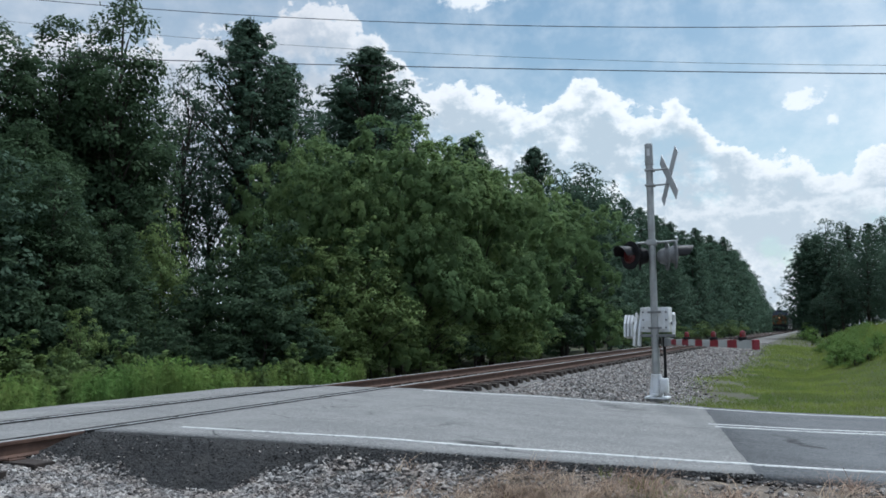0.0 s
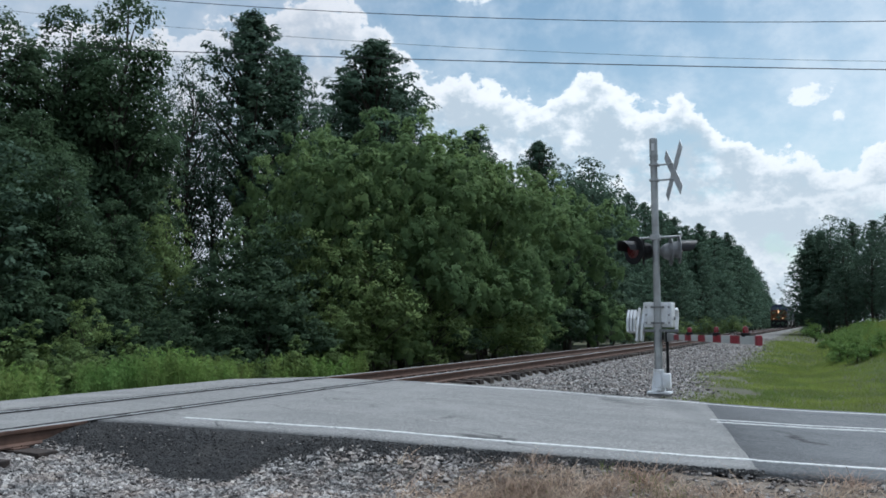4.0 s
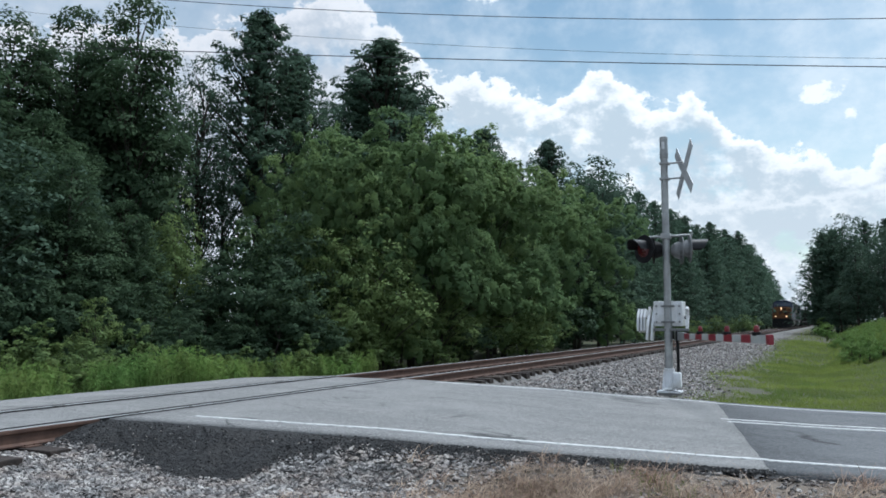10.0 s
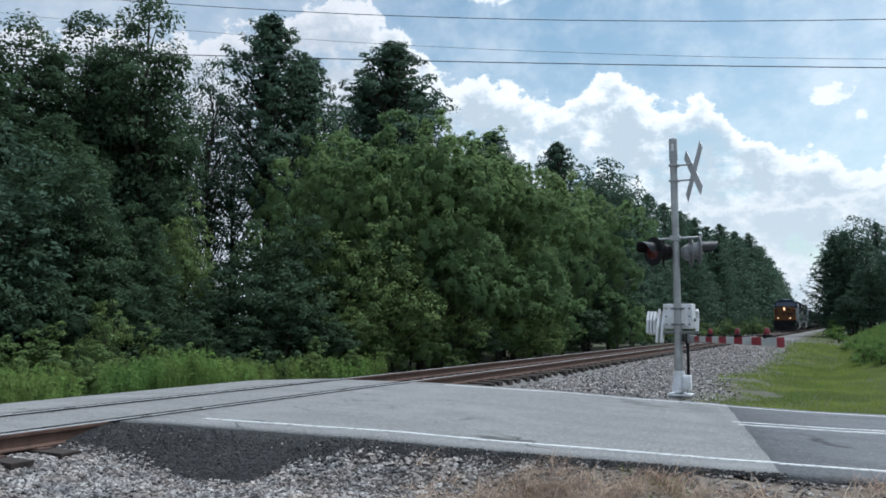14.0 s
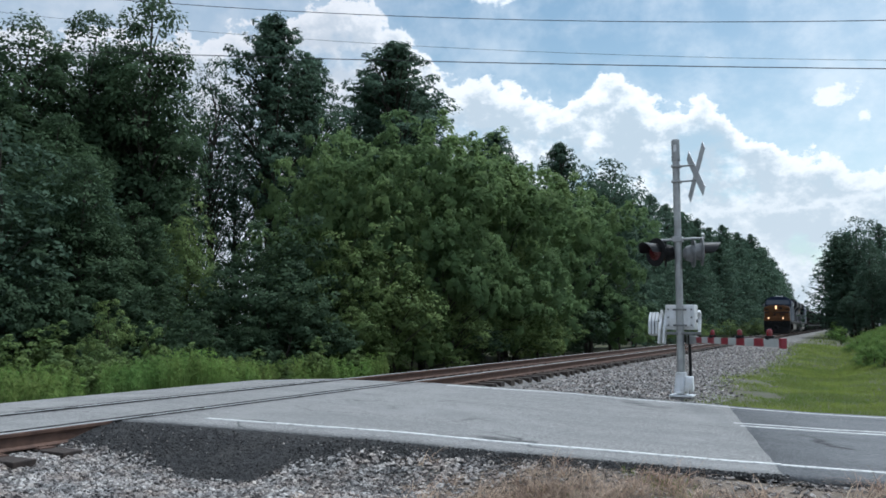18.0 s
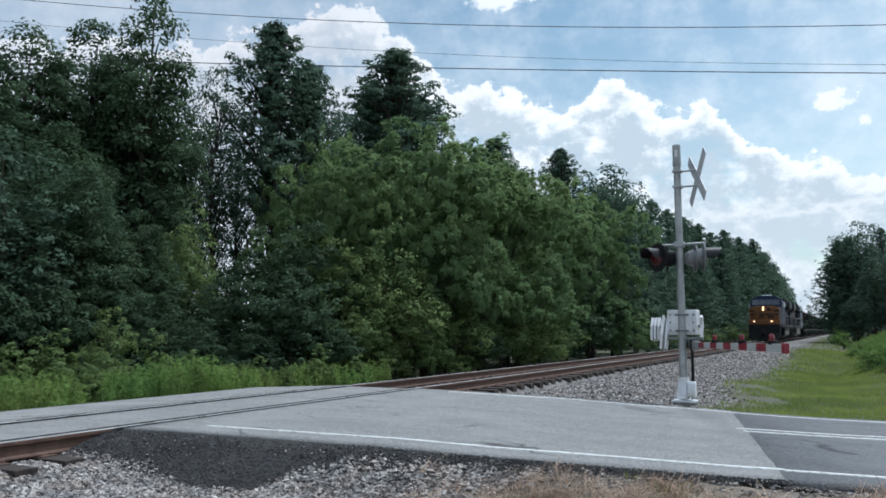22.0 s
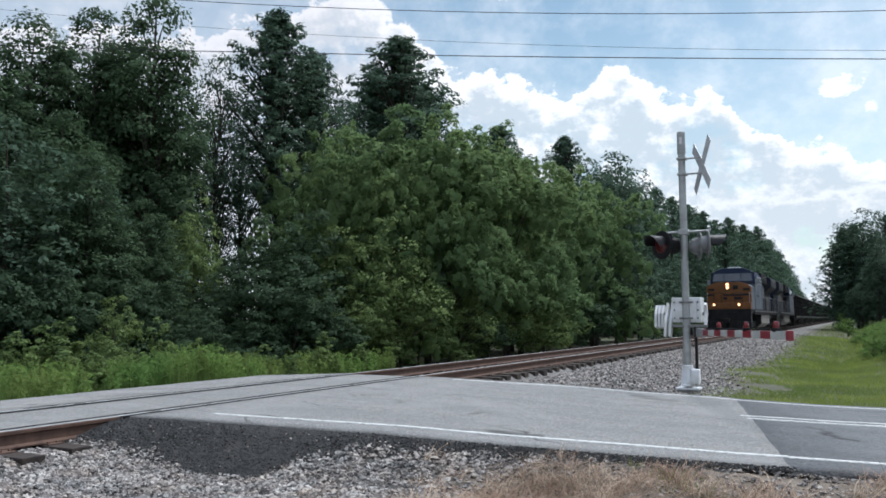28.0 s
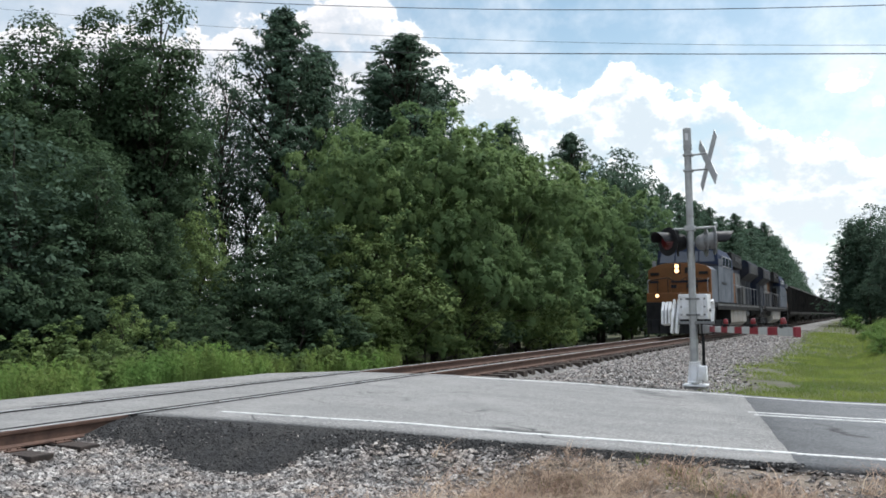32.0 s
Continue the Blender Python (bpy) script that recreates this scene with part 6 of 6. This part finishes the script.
    # handrails
    for s in (-1, 1):
        for i in range(8):
            y = 8.4 + i * 1.63
            bm = bmesh.new()
            rod(bm, (s * 1.47, y, 1.64), (s * 1.47, y, 2.72), 0.02, seg=6)
            P("stanchion", bm, "loco_white", "pale handrail post")
        bm = bmesh.new()
        rod(bm, (s * 1.47, 8.3, 2.72), (s * 1.47, 19.9, 2.72), 0.02, seg=6)
        P("handrail", bm, "loco_white", "pale tubular handrail")
        bm = bmesh.new()
        rod(bm, (s * 1.42, 0.55, 2.1), (s * 1.42, 0.55, 2.75), 0.02, seg=6)
        rod(bm, (s * 1.42, 0.55, 2.75), (s * 1.42, 0.97, 2.8), 0.02, seg=6)
        P("front_handrail", bm, "loco_white", "pale front handrail")
    ws = truck(L, 4.0, (-1.95, 0.0, 1.95), 0.53, M["loco_dark"]) + truck(L, 18.0, (-1.95, 0.0, 1.95), 0.53, M["loco_dark"])
    return L, ws


def build_wagon():
    W = thing("coal_wagon", "black ribbed steel hopper wagon of the long train", "wagon", pose(TX, 0, RAIL), group="wagons of the train")
    bm = bmesh.new()
    prism(bm, [(-1.5, 1.15), (-0.6, 0.55), (0.6, 0.55), (1.5, 1.15), (1.55, 3.75), (1.42, 3.8), (1.38, 3.0), (-1.38, 3.0), (-1.42, 3.8), (-1.55, 3.75)], 0.7, 15.1, "y", 0.02)
    body = part("body", bm, M["wagon_black"], W)
    for s in (-1, 1):
        for i in range(11):
            y = 0.8 + i * 1.42
            bm = bmesh.new()
            prism(bm, [(s * 1.5, 1.15), (s * 1.62, 1.2), (s * 1.66, 3.74), (s * 1.55, 3.74)], y - 0.05, y + 0.05, "y")
            part("rib", bm, M["wagon_black"], body)
        bm = bmesh.new()
        box(bm, (s * 1.6 - 0.07, 0.6, 3.7), (s * 1.6 + 0.07, 15.2, 3.84), 0.02)
        part("top_chord", bm, M["wagon_edge"], body, "dull grey top edge")
        bm = bmesh.new()
        box(bm, (s * 1.56 - 0.06, 0.2, 1.05), (s * 1.56 + 0.06, 15.6, 1.28), 0.02)
        part("side_sill", bm, M["wagon_black"], body)
    bm = bmesh.new()
    box(bm, (-0.35, -0.2, 0.75), (0.35, 16.0, 1.15), 0.03)
    part("centre_sill", bm, M["wagon_black"], W)
    bm = bmesh.new()
    v, f = [], []
    X, Y = np.meshgrid(np.linspace(-1.4, 1.4, 9), np.linspace(0.8, 15.0, 40), indexing="ij")
    Z = 3.45 + 0.5 * (1 - (X / 1.45) ** 2) * (0.8 + 0.2 * np.sin(Y * 0.9)) + 0.06 * np.sin(X * 9 + Y * 5)
    v = np.stack([X, Y, Z], -1).reshape(-1, 3)
    i = np.arange(8)[:, None] * 40 + np.arange(39)[None]
    f = np.stack([i, i + 40, i + 41, i + 1], -1).reshape(-1, 4)
    bm.free()
    part("load", mesh_np("load", v, f, M["coal"]), None, W, "heaped black coal load")
    ws = truck(W, 2.4, (-0.9, 0.9), 0.46, M["wagon_black"]) + truck(W, 13.4, (-0.9, 0.9), 0.46, M["wagon_black"])
    return W, ws


LOCO, LOCO_AXLES = build_loco()
WAGON, WAGON_AXLES = build_wagon()
TRAIN = [(LOCO, 0.0, 0), (copy_thing(LOCO, pose(TX, 44.6, RAIL, 0, 0, 180)), 44.6, 180), (WAGON, 45.2, 0)]
tagged(TRAIN[1][0], "second diesel locomotive coupled back to back, dusty blue and grey")
for i in range(19):
    TRAIN.append((copy_thing(WAGON, pose(TX, 45.2 + 16.1 * (i + 1), RAIL)), 45.2 + 16.1 * (i + 1), 0))


def train_y(t):
    """The front of the train along the track."""
    return 115.47 - 4.706 * (t - 16) - 0.0058 * (t - 16) ** 2


def rolling(axles, r, way):
    """Key wheelsets that roll with the train; way is -1 on a vehicle that runs backwards."""
    rows = [(k / 10, pose(0, 0, r) @ Matrix.Rotation(way * (train_y(k / 10) - train_y(0)) / r, 4, "X")) for k in range(321)]
    for ax in axles:
        y = ax.matrix_basis.translation.y
        walk(ax, [(t, Matrix.Translation((0, y, 0)) @ m) for t, m in rows])


def motions():
    for ob, back, turn in TRAIN:
        walk(ob, [(t, pose(TX, train_y(t) + back, RAIL, 0, 0, turn)) for t in range(0, 33, 2)])
    rolling(LOCO_AXLES, 0.53, -1)
    rolling([q for q in TRAIN[1][0].children_recursive if q.name.startswith("wheelset")], 0.53, 1)
    rolling(WAGON_AXLES, 0.46, -1)
    # alike wheelsets of the other wagons share the turning
    for ob, _, _ in TRAIN[3:]:
        for q, src in zip([w for w in ob.children_recursive if w.name.startswith("wheelset")], WAGON_AXLES):
            q.rotation_mode = "QUATERNION"
            q.animation_data_create()
            q.animation_data.action = src.animation_data.action
            q.animation_data.action_slot = src.animation_data.action_slot


motions()
